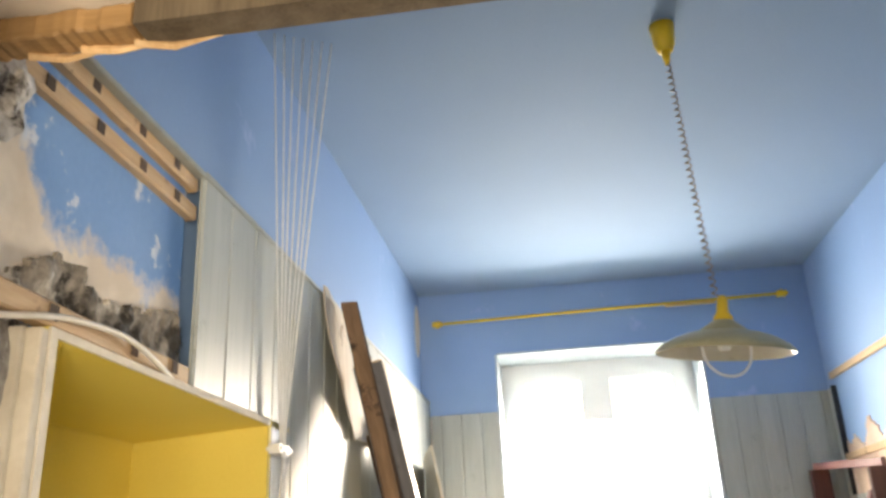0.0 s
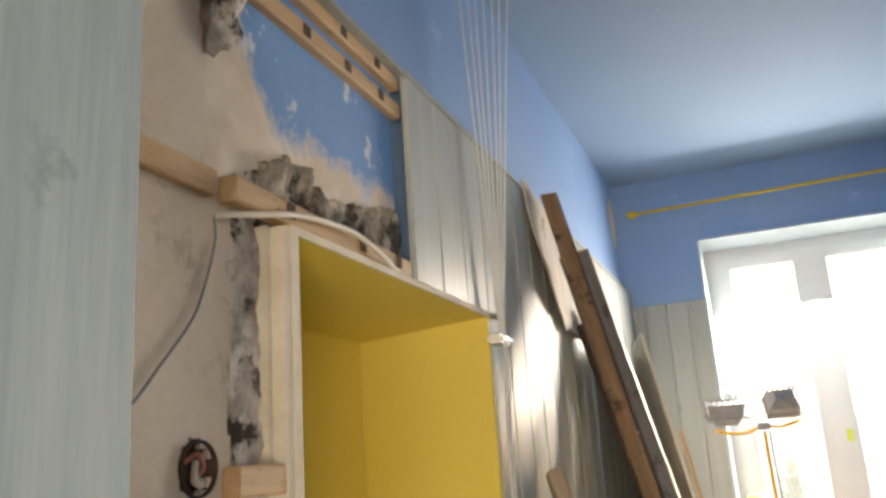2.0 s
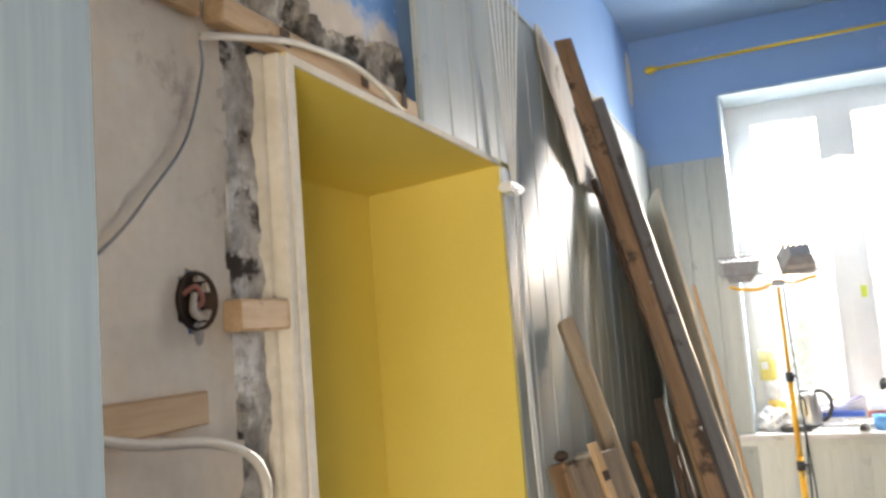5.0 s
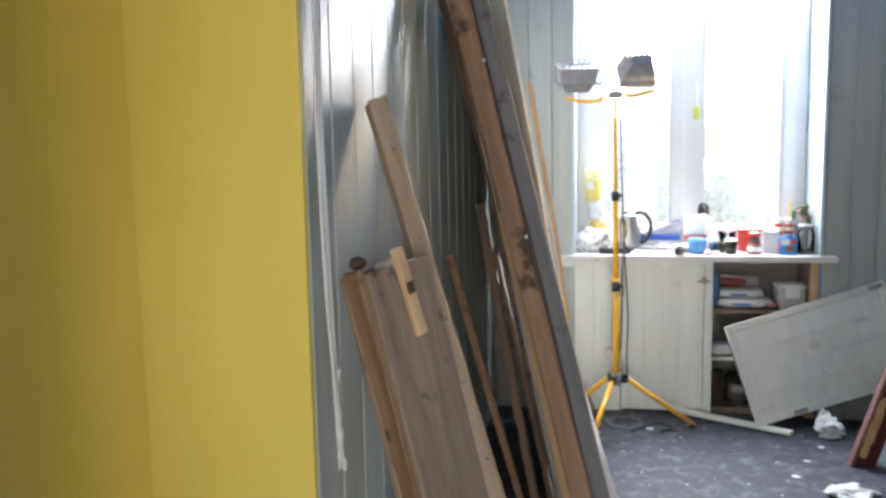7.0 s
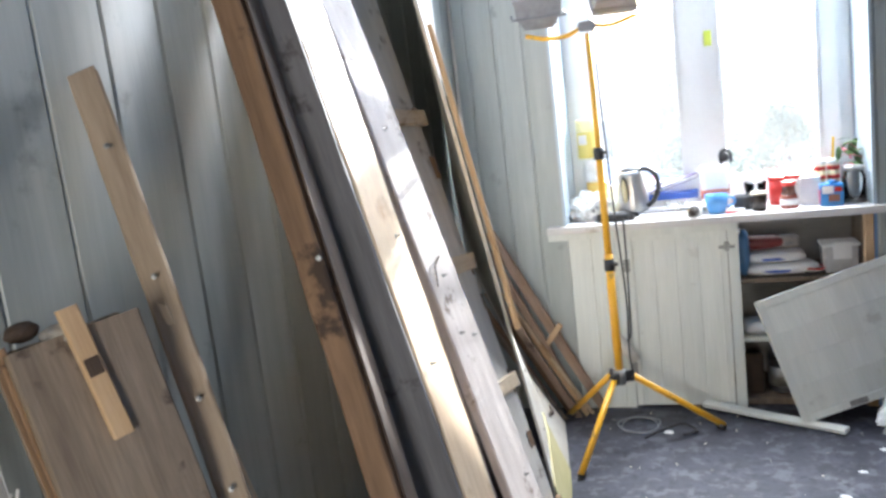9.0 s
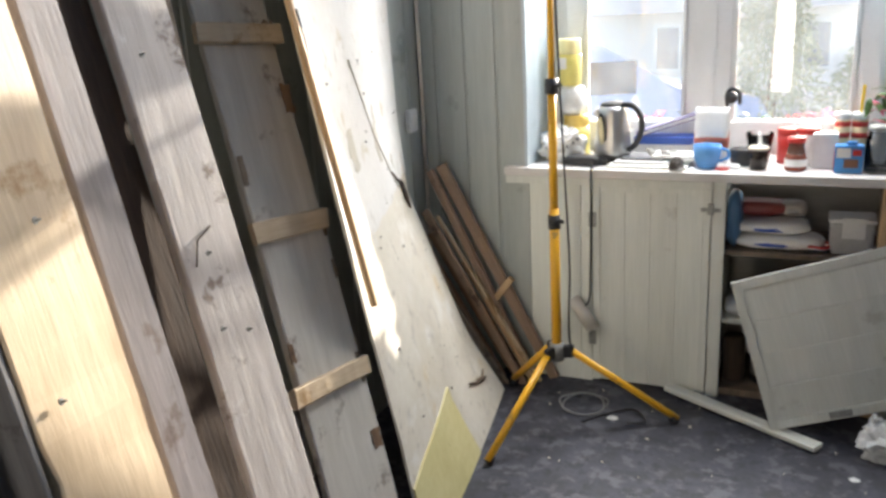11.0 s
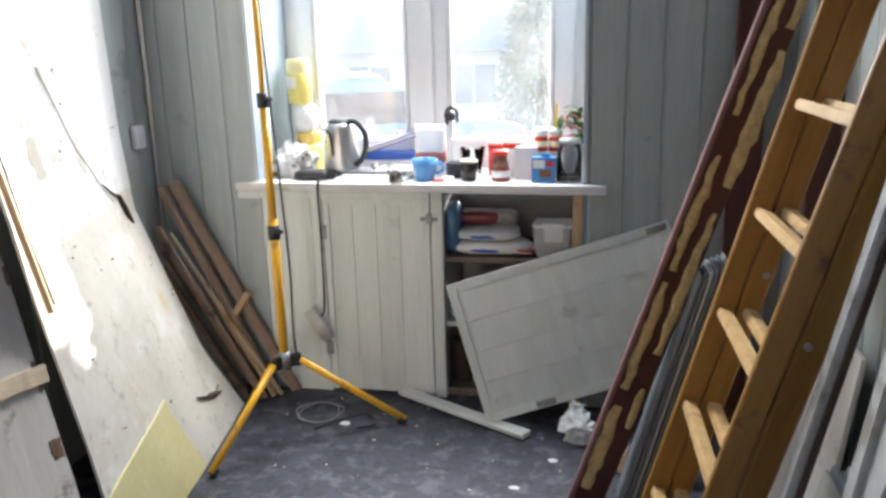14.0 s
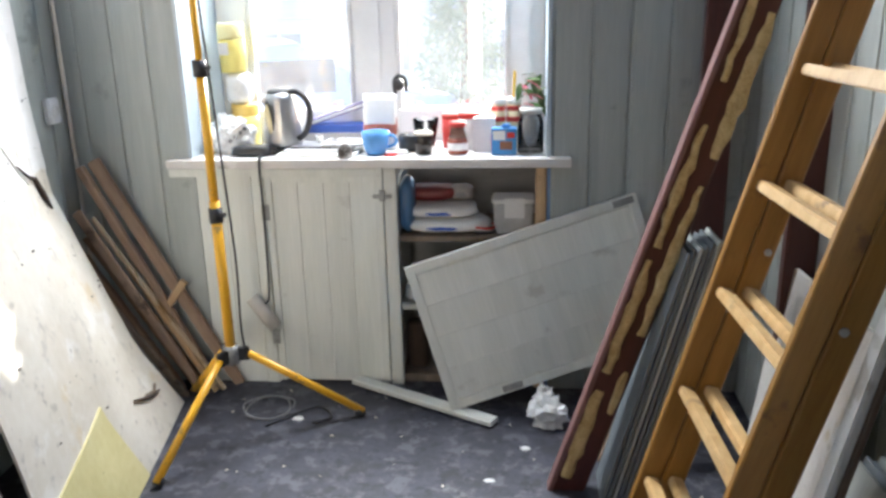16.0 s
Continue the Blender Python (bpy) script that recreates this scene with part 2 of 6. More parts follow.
BLUE_CUP = plain("blue_glaze", (0.12, 0.33, 0.68), 0.15)
BLUE_BOX = plain("blue_card", (0.035, 0.10, 0.42), 0.5)
RED = plain("red_card", (0.52, 0.03, 0.025), 0.4)
COFFEE = plain("dark_coffee", (0.02, 0.012, 0.008), 0.2)
PURPLE = plain("violet_grey_folder", (0.17, 0.15, 0.26), 0.5)
LEAF = plain("leaf_green", (0.07, 0.14, 0.035), 0.5)
PINK = plain("pink_petal", (0.60, 0.12, 0.20), 0.6)


def glare_veil(m, lo, hi):
    """A pale veil added for glare; it scatters light falling on a pane's outside."""
    t = m.node_tree
    out = t.nodes["Material Output"]
    clear = out.inputs[0].links[0].from_socket
    co, no, rg, tl, mx = (t.nodes.new(k) for k in ("ShaderNodeTexCoord", "ShaderNodeTexNoise", "ShaderNodeMapRange", "ShaderNodeBsdfTranslucent", "ShaderNodeMixShader"))
    no.inputs["Scale"].default_value, no.inputs["Detail"].default_value = 5.0, 6
    tl.inputs[0].default_value = (0.93, 0.95, 0.97, 1)
    rg.inputs["From Min"].default_value, rg.inputs["From Max"].default_value = 0.3, 0.7
    rg.inputs["To Min"].default_value, rg.inputs["To Max"].default_value = lo, hi
    t.links.new(co.outputs["Object"], no.inputs[0])
    t.links.new(no.outputs[0], rg.inputs[0])
    t.links.new(rg.outputs[0], mx.inputs[0])
    t.links.new(clear, mx.inputs[1])
    t.links.new(tl.outputs[0], mx.inputs[2])
    t.links.new(mx.outputs[0], out.inputs[0])
    return m


# panes carry a whitish veil in place of the bright yard's glare
GLASS = glare_veil(glass("window_glass"), 0.026, 0.055)
CLEAR = glass("jar_glass", 0.02, (0.97, 0.98, 0.98))


# ---- builders ----
WORLD = {}


def thing(name, at, label, category, group="", kind=""):
    ob = new(name)
    ob.location = at
    ob.empty_display_size = 0.05
    WORLD[ob] = Matrix.Translation(at)
    return tagged(ob, label, category, group, kind)


def part(name, bm, material, parent=None, label="", m=None, smooth=False):
    """One mesh object from a bmesh, under a thing or a part; m: its pose in the world."""
    if isinstance(bm, bmesh.types.BMesh):
        me = bpy.data.meshes.new(name)
        bmesh.ops.recalc_face_normals(bm, faces=bm.faces)
        bm.to_mesh(me)
        bm.free()
        me.materials.append(material)
        for p in me.polygons:
            p.use_smooth = smooth
    else:
        me = bm
    ob = new(name, me)
    m = m or Matrix()
    if parent:
        ob.parent = parent
        ob.matrix_basis = WORLD[parent].inverted() @ m
    else:
        ob.matrix_basis = m
    WORLD[ob] = m
    if label:
        ob["label"] = label
    return ob


def box(bm, lo, hi, m=None):
    vs = [bm.verts.new((x, y, z)) for x in (lo[0], hi[0]) for y in (lo[1], hi[1]) for z in (lo[2], hi[2])]
    if m is not None:
        for v in vs:
            v.co = m @ v.co
    for a in ((0, 1, 3, 2), (4, 6, 7, 5), (0, 4, 5, 1), (2, 3, 7, 6), (0, 2, 6, 4), (1, 5, 7, 3)):
        bm.faces.new([vs[k] for k in a])
    return vs


def boxes(*pairs, bevel=0.0):
    bm = bmesh.new()
    for lo, hi in pairs:
        box(bm, lo, hi)
    if bevel:
        bmesh.ops.bevel(bm, geom=bm.edges[:], offset=bevel, segments=2, affect='EDGES')
    return bm


def lathe(profile, n=24, cap=True):
    """A body of revolution round z; profile: (radius, height) from the bottom up."""
    bm = bmesh.new()
    rings = [[bm.verts.new((r * math.cos(2 * math.pi * k / n), r * math.sin(2 * math.pi * k / n), z)) for k in range(n)] for r, z in profile]
    for a, b in zip(rings, rings[1:]):
        for k in range(n):
            bm.faces.new((a[k], a[(k + 1) % n], b[(k + 1) % n], b[k]))
    if cap:
        if profile[0][0] > 0.0005:
            bm.faces.new(list(reversed(rings[0])))
        if profile[-1][0] > 0.0005:
            bm.faces.new(rings[-1])
    return bm


def tube(points, r, n=8, bm=None, closed=False):
    """A round bar along points."""
    bm = bm or bmesh.new()
    pts = [Vector(p) for p in points]
    rings = []
    for k, p in enumerate(pts):
        d = (pts[min(k + 1, len(pts) - 1)] - pts[max(k - 1, 0)]).normalized()
        u = d.orthogonal().normalized() if k == 0 else (u - d * u.dot(d)).normalized()
        w = d.cross(u)
        rr = r[k] if isinstance(r, (list, tuple)) else r
        rings.append([bm.verts.new(p + (u * math.cos(2 * math.pi * j / n) + w * math.sin(2 * math.pi * j / n)) * rr) for j in range(n)])
    for a, b in zip(rings, rings[1:]):
        for j in range(n):
            bm.faces.new((a[j], a[(j + 1) % n], b[(j + 1) % n], b[j]))
    bm.faces.new(list(reversed(rings[0])))
    bm.faces.new(rings[-1])
    return bm


def curve_pts(ctrl, n=8):
    """A smooth line through control points."""
    c = [Vector(p) for p in ctrl]
    c = [c[0] * 2 - c[1]] + c + [c[-1] * 2 - c[-2]]
    out = []
    for k in range(1, len(c) - 2):
        for j in range(n):
            t = j / n
            p0, p1, p2, p3 = c[k - 1:k + 3]
            out.append(0.5 * (2 * p1 + (p2 - p0) * t + (2 * p0 - 5 * p1 + 4 * p2 - p3) * t * t + (3 * p1 - p0 - 3 * p2 + p3) * t ** 3))
    return out + [c[-2]]


def frame_of(foot, top, across):
    """Pose with z from foot to top and x as near to across as may be; and the length."""
    foot, top = Vector(foot), Vector(top)
    z = (top - foot).normalized()
    x = Vector(across)
    x = (x - z * x.dot(z)).normalized()
    y = z.cross(x)
    m = Matrix((x, y, z)).transposed().to_4x4()
    m.translation = foot
    return m, (top - foot).length


def timber(w, d, length, seed=1, ragged=0.003, seg=14, split=0.0, notch=()):
    """A sawn board: x 0..w, y 0..d, z 0..length, with uneven edges, worn corners and rough ends."""
    rng = random.Random(seed)
    bm = bmesh.new()
    c = min(0.004, w * 0.15, d * 0.15)
    rings = []
    for k in range(seg + 1):
        z = length * k / seg
        e = rng.uniform(-1, 1) * split if k in (0, seg) else 0
        bow = 0.0015 * math.sin(3 * z + seed)
        x0, x1, y0, y1 = (ragged * (0.7 * math.sin(2.1 * z + seed + 1.7 * q) + rng.uniform(-0.3, 0.3)) for q in range(4))
        for zz, dx in notch:
            if abs(z - zz) < 0.035:
                x0 += dx
        p = [(c + x0, y0), (w - c + x1, y0), (w + x1, c + y0), (w + x1, d - c + y1), (w - c + x1, d + y1), (c + x0, d + y1), (x0, d - c + y1), (x0, c + y0)]
        rings.append([bm.verts.new((px + bow, py + bow, z + e * rng.uniform(0, 1))) for px, py in p])
    for a, b in zip(rings, rings[1:]):
        for j in range(8):
            bm.faces.new((a[j], a[(j + 1) % 8], b[(j + 1) % 8], b[j]))
    bm.faces.new(list(reversed(rings[0])))
    bm.faces.new(rings[-1])
    return bm


def ruffled(nu, nv, fn, thick=None):
    """A sheet: fn(u, v) gives the place; thick: the way to its back."""
    bm = bmesh.new()
    g = [[bm.verts.new(fn(i / nu, j / nv)) for j in range(nv + 1)] for i in range(nu + 1)]
    for i in range(nu):
        for j in range(nv):
            bm.faces.new((g[i][j], g[i + 1][j], g[i + 1][j + 1], g[i][j + 1]))
    if thick is not None:
        t = Vector(thick)
        h = [[bm.verts.new(v.co + t) for v in row] for row in g]
        for i in range(nu):
            for j in range(nv):
                bm.faces.new((h[i][j + 1], h[i + 1][j + 1], h[i + 1][j], h[i][j]))
        rim = [(i, 0) for i in range(nu)] + [(nu, j) for j in range(nv)] + [(i, nv) for i in range(nu, 0, -1)] + [(0, j) for j in range(nv, 0, -1)]
        for (a, b), (c, d) in zip(rim, rim[1:] + rim[:1]):
            bm.faces.new((g[a][b], h[a][b], h[c][d], g[c][d]))
    return bm


def structure(name, bm, material, label=""):
    ob = part(name, bm, material)
    return tagged(ob, label, "", "", "structure")


# ---- the room ----
XL, XR, YF, ZC = -0.325, 2.22, 4.0, 3.40      # bare left wall, right wall, window wall, ceiling
CLX = -0.275                                   # face of the cladding on the left wall
NY0, NY1, NZ, NX = -0.085, 0.975, 2.10, -0.79  # the yellow recess
WX0, WX1, WZ0, WZ1 = 0.185, 1.495, 0.905, 2.95  # window opening
GY = 4.36                                      # plane of the window

structure("floor", boxes(((-0.95, -3.2, -0.12), (2.45, 4.75, 0.0))), FLOOR, "dark grey-blue mottled vinyl floor with dust")
structure("ceiling", boxes(((-0.95, -0.42, ZC), (2.45, 4.75, ZC + 0.15))), CEIL, "smooth ceiling painted light blue")
structure("ceiling_hall", boxes(((-0.95, -3.2, 2.75), (2.45, -0.42, 2.9))), WHITE_WALL, "plain white hall ceiling")
wall_left = structure("wall_left", boxes(
    ((-0.95, -3.2, 0), (XL, NY0 - 0.03, ZC)), ((-0.95, NY0 - 0.03, NZ + 0.025), (XL, NY1 + 0.25, ZC)),
    ((-0.95, NY1 + 0.25, 0), (XL, 4.75, ZC)), ((-0.95, NY0 - 0.03, 0), (NX - 0.03, NY1 + 0.25, NZ + 0.025))), BLUE, "old wall painted blue above grey cladding")
wall_window = structure("wall_window", boxes(
    ((XL, YF, 0), (WX0, 4.75, ZC)), ((WX1, YF, 0), (2.45, 4.75, ZC)), ((WX0, YF, WZ1), (WX1, 4.75, ZC)),
    ((WX0, 4.42, 0), (WX1, 4.75, WZ0 - 0.035))), BLUE, "blue wall with a window above a built-in cupboard")
wall_right = structure("wall_right", boxes(((XR, -0.42, 0), (2.45, YF, ZC))), BLUE, "blue wall with bare battens and stripped plaster")
structure("wall_hall_right", boxes(((XR, -3.2, 0), (2.45, -0.42, 2.75))), WHITE_WALL, "plain white hall wall")
# unseen back wall; its opening is added to suit the fill lamp
structure("wall_hall_back", boxes(((XL, -3.4, 0), (0.65, -3.2, 2.75)), ((1.55, -3.4, 0), (2.45, -3.2, 2.75)), ((0.65, -3.4, 2.1), (1.55, -3.2, 2.75))), WHITE_WALL, "plain white hall wall, opening added behind the fill lamp")

# wall with the doorway that the walk starts in
# right jamb and head are unseen, set there to limit the hall lamp
wall_door = structure("wall_doorway", boxes(((XL, -0.98, 0), (-0.012, -0.80, 2.75)), ((0.97, -0.98, 0), (XR, -0.80, 2.75)), ((-0.012, -0.98, 2.45), (0.97, -0.80, 2.75))), BRICKY, "rough broken masonry round a doorway")
# face of the lintel over the removed partition
wall_lintel = structure("wall_lintel", boxes(((XL, -0.42, 2.553), (XR, -0.33, ZC))), PLASTER, "rough concrete above an old timber lintel")

# yellow plasterboard lining of the recess
bm = bmesh.new()
structure("recess_back", boxes(((NX - 0.02, NY0, 0), (NX, NY1 + 0.19, NZ))), YELLOW, "smooth bright yellow plasterboard back of a recess")
structure("recess_side", boxes(((NX, NY0 - 0.02, 0), (CLX, NY0, NZ))), YELLOW, "smooth bright yellow plasterboard side of a recess")
structure("recess_soffit", boxes(((NX, NY0 - 0.02, NZ), (CLX, NY1 + 0.19, NZ + 0.018))), YELLOW, "smooth bright yellow plasterboard soffit of a recess")
for v in box(bm, (NX, NY1, 0), (CLX, NY1 + 0.022, NZ)):
    if v.co.x < NX + 0.01:
        v.co.y += 0.18
structure("recess_cheek", bm, YELLOW, "smooth bright yellow splayed plasterboard side of a recess")
EDGE = mat("plasterboard_edge", (0.60, 0.55, 0.46), (0.74, 0.69, 0.60), scale=12, rough=0.85, bump=0.3)
structure("trim_recess", boxes(((CLX, NY0 - 0.022, 0), (CLX + 0.006, NY0 - 0.001, NZ - 0.0005)), ((CLX, NY0 - 0.022, NZ), (CLX + 0.006, NY1, NZ + 0.016))), EDGE, "raw plasterboard edge round the recess")

# cladding boards: one mesh a kind, each board an object of its own


def clad_board(width, height, thick=0.012, groove=1.0, depth=0.5):
    """A board with a rounded groove at either side: x 0..width, y 0 (back)..-thick, z 0..height."""
    bm = bmesh.new()
    prof = [(0.0, 0.0), (0.0, -thick * (0.95 - depth)), (0.006 * groove, -thick * (1 - depth)), (0.011 * groove, -thick), (width - 0.002, -thick), (width, -thick * 0.8), (width, 0.0)]
    lo = [bm.verts.new((x, y, 0)) for x, y in prof]
    hi = [bm.verts.new((x, y, height)) for x, y in prof]
    for k in range(len(prof)):
        j = (k + 1) % len(prof)
        bm.faces.new((lo[k], lo[j], hi[j], hi[k]))
    bm.faces.new(list(reversed(lo)))
    bm.faces.new(hi)
    return bm


def mesh_of(name, bm, material):
    me = bpy.data.meshes.new(name)
    bmesh.ops.recalc_face_normals(bm, faces=bm.faces)
    bm.to_mesh(me)
    bm.free()
    me.materials.append(material)
    return me


PITCH = 0.18
short = mesh_of("cladding_board", clad_board(PITCH, 2.655 - NZ - 0.02), CLAD)
tall = mesh_of("cladding_board", clad_board(PITCH, 2.655), CLAD)
y = 0.455
while y < 3.98:
    # a board's x runs along the wall, its face looks into the room
    m = Matrix(((0, -1, 0, CLX - 0.012), (1, 0, 0, y), (0, 0, 1, 0), (0, 0, 0, 1)))
    if y < NY1 - 0.1:
        m.translation.z = NZ + 0.02
        part("cladding_board", short, None, wall_left, m=m)
    else:
        part("cladding_board", tall, None, wall_left, m=m)
    y += PITCH
structure("trim_cladding", boxes(((XL, 0.455, 2.655), (CLX + 0.006, YF, 2.672)), ((XL, NY0 - 0.16, 2.655), (CLX + 0.004, 0.455, 2.668)), bevel=0.002), CLAD, "thin grey capping strip along the cladding's top")

# window wall cladding, up to the blue band
far_board = mesh_of("cladding_board", clad_board(0.131, 2.575), CLAD)
x = WX1 + 0.012
while x < XR - 0.02:
    part("cladding_board", far_board, None, wall_window, m=pose(x, YF, 0))
    x += 0.131
x = WX0 - 0.128
while x > XL - 0.1:
    part("cladding_board", far_board, None, wall_window, m=pose(max(x, CLX - 0.09), YF, 0))
    x -= 0.131
# linings of the window's reveal
structure("trim_reveal", boxes(((WX0 - 0.010, YF - 0.018, WZ0), (WX0 + 0.004, GY, WZ1)), ((WX1 - 0.004, YF - 0.018, WZ0), (WX1 + 0.010, GY, WZ1)), ((WX0 + 0.004, YF - 0.018, WZ1 - 0.004), (WX1 - 0.004, GY, WZ1 + 0.010))), CLAD_BLUE, "pale lining of the window reveal")
# right wall: a strip of cladding by the corner
rb = mesh_of("cladding_board", clad_board(0.131, 2.575), CLAD)
for k in range(1):
    part("cladding_board", rb, None, wall_right, m=Matrix(((0, 1, 0, XR), (-1, 0, 0, YF - 0.014 - 0.131 * k), (0, 0, 1, 0), (0, 0, 0, 1))))


# ---- window ----
window_1 = thing("window_1", (0.84, GY, WZ0), "white double casement window with bright glass", "window", kind="structure")
FX0, FX1 = WX0 + 0.004, WX1 - 0.004
part("window_frame", boxes(((FX0, GY, WZ0), (FX0 + 0.07, GY + 0.07, WZ1)), ((FX1 - 0.07, GY, WZ0), (FX1, GY + 0.07, WZ1)),
                           ((FX0 + 0.07, GY, WZ0), (FX1 - 0.07, GY + 0.07, WZ0 + 0.06)), ((FX0 + 0.07, GY, WZ1 - 0.07), (FX1 - 0.07, GY + 0.07, WZ1)), bevel=0.006), PVC, window_1)


def sash(x0, x1):
    y0, y1, z0, z1, s = GY - 0.022, GY + 0.045, WZ0 + 0.045, WZ1 - 0.055, 0.088
    f = part("sash", boxes(((x0, y0, z0), (x0 + s, y1, z1)), ((x1 - s, y0, z0), (x1, y1, z1)), ((x0 + s, y0, z0), (x1 - s, y1, z0 + s)), ((x0 + s, y0, z1 - s), (x1 - s, y1, z1)), bevel=0.008), PVC, window_1)
    p = part("pane", boxes(((x0 + s - 0.01, GY + 0.01, z0 + s - 0.01), (x1 - s + 0.01, GY + 0.016, z1 - s + 0.01))), GLASS, f, "clear glass pane")
    p.visible_shadow = False
    part("bead", boxes(((x0 + s - 0.002, y0 - 0.004, z0 + s), (x0 + s + 0.012, y0 + 0.02, z1 - s)), ((x1 - s - 0.012, y0 - 0.004, z0 + s), (x1 - s + 0.002, y0 + 0.02, z1 - s)), bevel=0.003), PVC, f)
    return f


sash(FX0 + 0.055, 0.823)
right_sash = sash(0.829, FX1 - 0.055)
part("mullion_cover", boxes(((0.800, GY - 0.032, WZ0 + 0.06), (0.852, GY - 0.02, WZ1 - 0.06)), bevel=0.004), PVC, window_1)
bm = boxes(((0.872, GY - 0.036, 1.80), (0.896, GY - 0.022, 1.87)), bevel=0.003)
box(bm, (0.877, GY - 0.065, 1.73), (0.891, GY - 0.05, 1.85))
box(bm, (0.878, GY - 0.055, 1.825), (0.890, GY - 0.03, 1.845))
part("window_handle", bm, PVC, right_sash)
part("sticker", boxes(((0.858, GY - 0.0245, 1.66), (0.892, GY - 0.0222, 1.73))), plain("lime_sticker", (0.62, 0.72, 0.10)), right_sash, "small lime green sticker")

sill = thing("window_sill", (0.84, 3.96, 0.85), "wide white painted window board with worn edge", "window sill", kind="structure")
part("board", boxes(((0.098, 3.945, 0.872), (1.578, GY + 0.02, WZ0)), bevel=0.003), SILL, sill)
part("moulding", boxes(((0.098, 3.962, 0.838), (0.90, 4.02, 0.871)), bevel=0.003), CABINET, sill)

# ---- cupboard under the window ----
cup_x0, cup_div, cup_x1 = 0.188, 0.925, 1.49
cab = thing("window_cupboard", (0.84, 4.0, 0.0), "whitewashed board cupboard, one half open without its door", "cupboard")
part("back_panel", boxes(((cup_x0, 4.395, 0.02), (cup_x1, 4.415, 0.86))), mat("dusty_grey_board", (0.36, 0.34, 0.31), (0.50, 0.48, 0.44), scale=5, rough=0.8, bump=0.25, stretch=(0.4, 1, 3), spots=[((0.20, 0.17, 0.14), 5.0, 0.10)]), cab, "grey wooden back of the cupboard, dust on it")
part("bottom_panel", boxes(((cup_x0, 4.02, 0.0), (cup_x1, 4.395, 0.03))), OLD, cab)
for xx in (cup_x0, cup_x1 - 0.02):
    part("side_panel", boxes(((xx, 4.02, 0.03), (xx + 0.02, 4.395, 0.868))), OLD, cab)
part("divider", boxes(((0.900, 3.985, 0.0), (0.946, 4.03, 0.870)), ((0.915, 4.03, 0.03), (0.935, 4.39, 0.868)), bevel=0.002), CABINET, cab)
part("post", timber(0.04, 0.045, 0.868, 5, 0.001), BATTEN, cab, "bare wooden corner post", pose(1.452, 3.99, 0))
for z in (0.575, 0.30):
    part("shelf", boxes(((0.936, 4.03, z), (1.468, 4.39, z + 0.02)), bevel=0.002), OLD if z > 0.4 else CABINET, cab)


def boarded(x0, x1, z0, z1, n, y, parent, frame_w=0.0, th=0.014):
    """Upright boards side by side, between x0 and x1."""
    w = (x1 - x0) / n
    for k in range(n):
        part("board", clad_board(w, z1 - z0, th, 0.4, 0.26), CABINET, parent, m=pose(x0 + k * w, y, z0))


panel = part("fixed_panel", boxes(((cup_x0, 4.003, 0.0), (0.448, 4.018, 0.838))), CABINET, cab)
boarded(cup_x0, 0.40, 0.0, 0.838, 2, 4.003, panel)
part("stile", boxes(((0.402, 3.985, 0.0), (0.446, 4.003, 0.838)), bevel=0.002), CABINET, panel)
door = part("cupboard_door", boxes(((0.452, 3.999, 0.012), (0.896, 4.012, 0.838))), CABINET, cab)
boarded(0.478, 0.870, 0.014, 0.812, 4, 3.999, door, th=0.010)
part("door_frame", boxes(((0.452, 3.982, 0.012), (0.478, 3.999, 0.838)), ((0.870, 3.982, 0.012), (0.896, 3.999, 0.838)), ((0.478, 3.982, 0.812), (0.870, 3.999, 0.838)), bevel=0.002), CABINET, door)
for z in (0.20, 0.70):
    bm = boxes(((0.435, 3.976, z - 0.03), (0.465, 3.981, z + 0.03)), bevel=0.001)
    for dz in (-0.018, 0.018):
        box(bm, (0.446, 3.972, z + dz - 0.004), (0.454, 3.977, z + dz + 0.004))
    part("hinge", bm, ZINC, door, "small steel hinge")
bm = boxes(((0.860, 3.972, 0.755), (0.93, 3.981, 0.768)), ((0.885, 3.968, 0.745), (0.905, 3.981, 0.785)), bevel=0.001)
part("latch", bm, ZINC, door, "small metal latch")

# door of the open half, leaning askew
TL, TR, BL = Vector((0.989, 3.825, 0.537)), Vector((1.803, 4.045 - 0.07, 0.777)), Vector((1.156, 3.745, 0.022))
ux = (TR - TL).normalized()
uz = (TL - BL)
uz = (uz - ux * uz.dot(ux)).normalized()
uy = uz.cross(ux)
dm = Matrix((ux, uy, uz)).transposed().to_4x4()
dm.translation = BL
dl, dh = (TR - TL).length, (TL - BL).length
loose = thing("loose_cupboard_door", BL, "whitewashed boarded cupboard door leaning askew on the floor", "cupboard door")


def lpart(name, bm, material, parent, label=""):
    return part(name, bm, material, parent, label, dm)


for k in range(4):
    bm = clad_board((dh - 0.07) / 4, dl - 0.07, 0.010, 0.4, 0.18)
    bmesh.ops.transform(bm, matrix=pose(0.035, 0.004, 0.035 + (k + 1) * (dh - 0.07) / 4, 0, 90, 0), verts=bm.verts)
    lpart("board", bm, CABINET, loose)
lpart("backing", boxes(((0, 0.004, 0), (dl, 0.016, dh))), CABINET, loose)
for lo, hi in (((0, -0.014, 0), (0.034, 0.004, dh)), ((dl - 0.034, -0.014, 0), (dl, 0.004, dh)), ((0.034, -0.014, 0), (dl - 0.034, 0.004, 0.034)), ((0.034, -0.014, dh - 0.034), (dl - 0.034, 0.004, dh))):
    lpart("frame_strip", boxes((lo, hi), bevel=0.002), CABINET, loose)
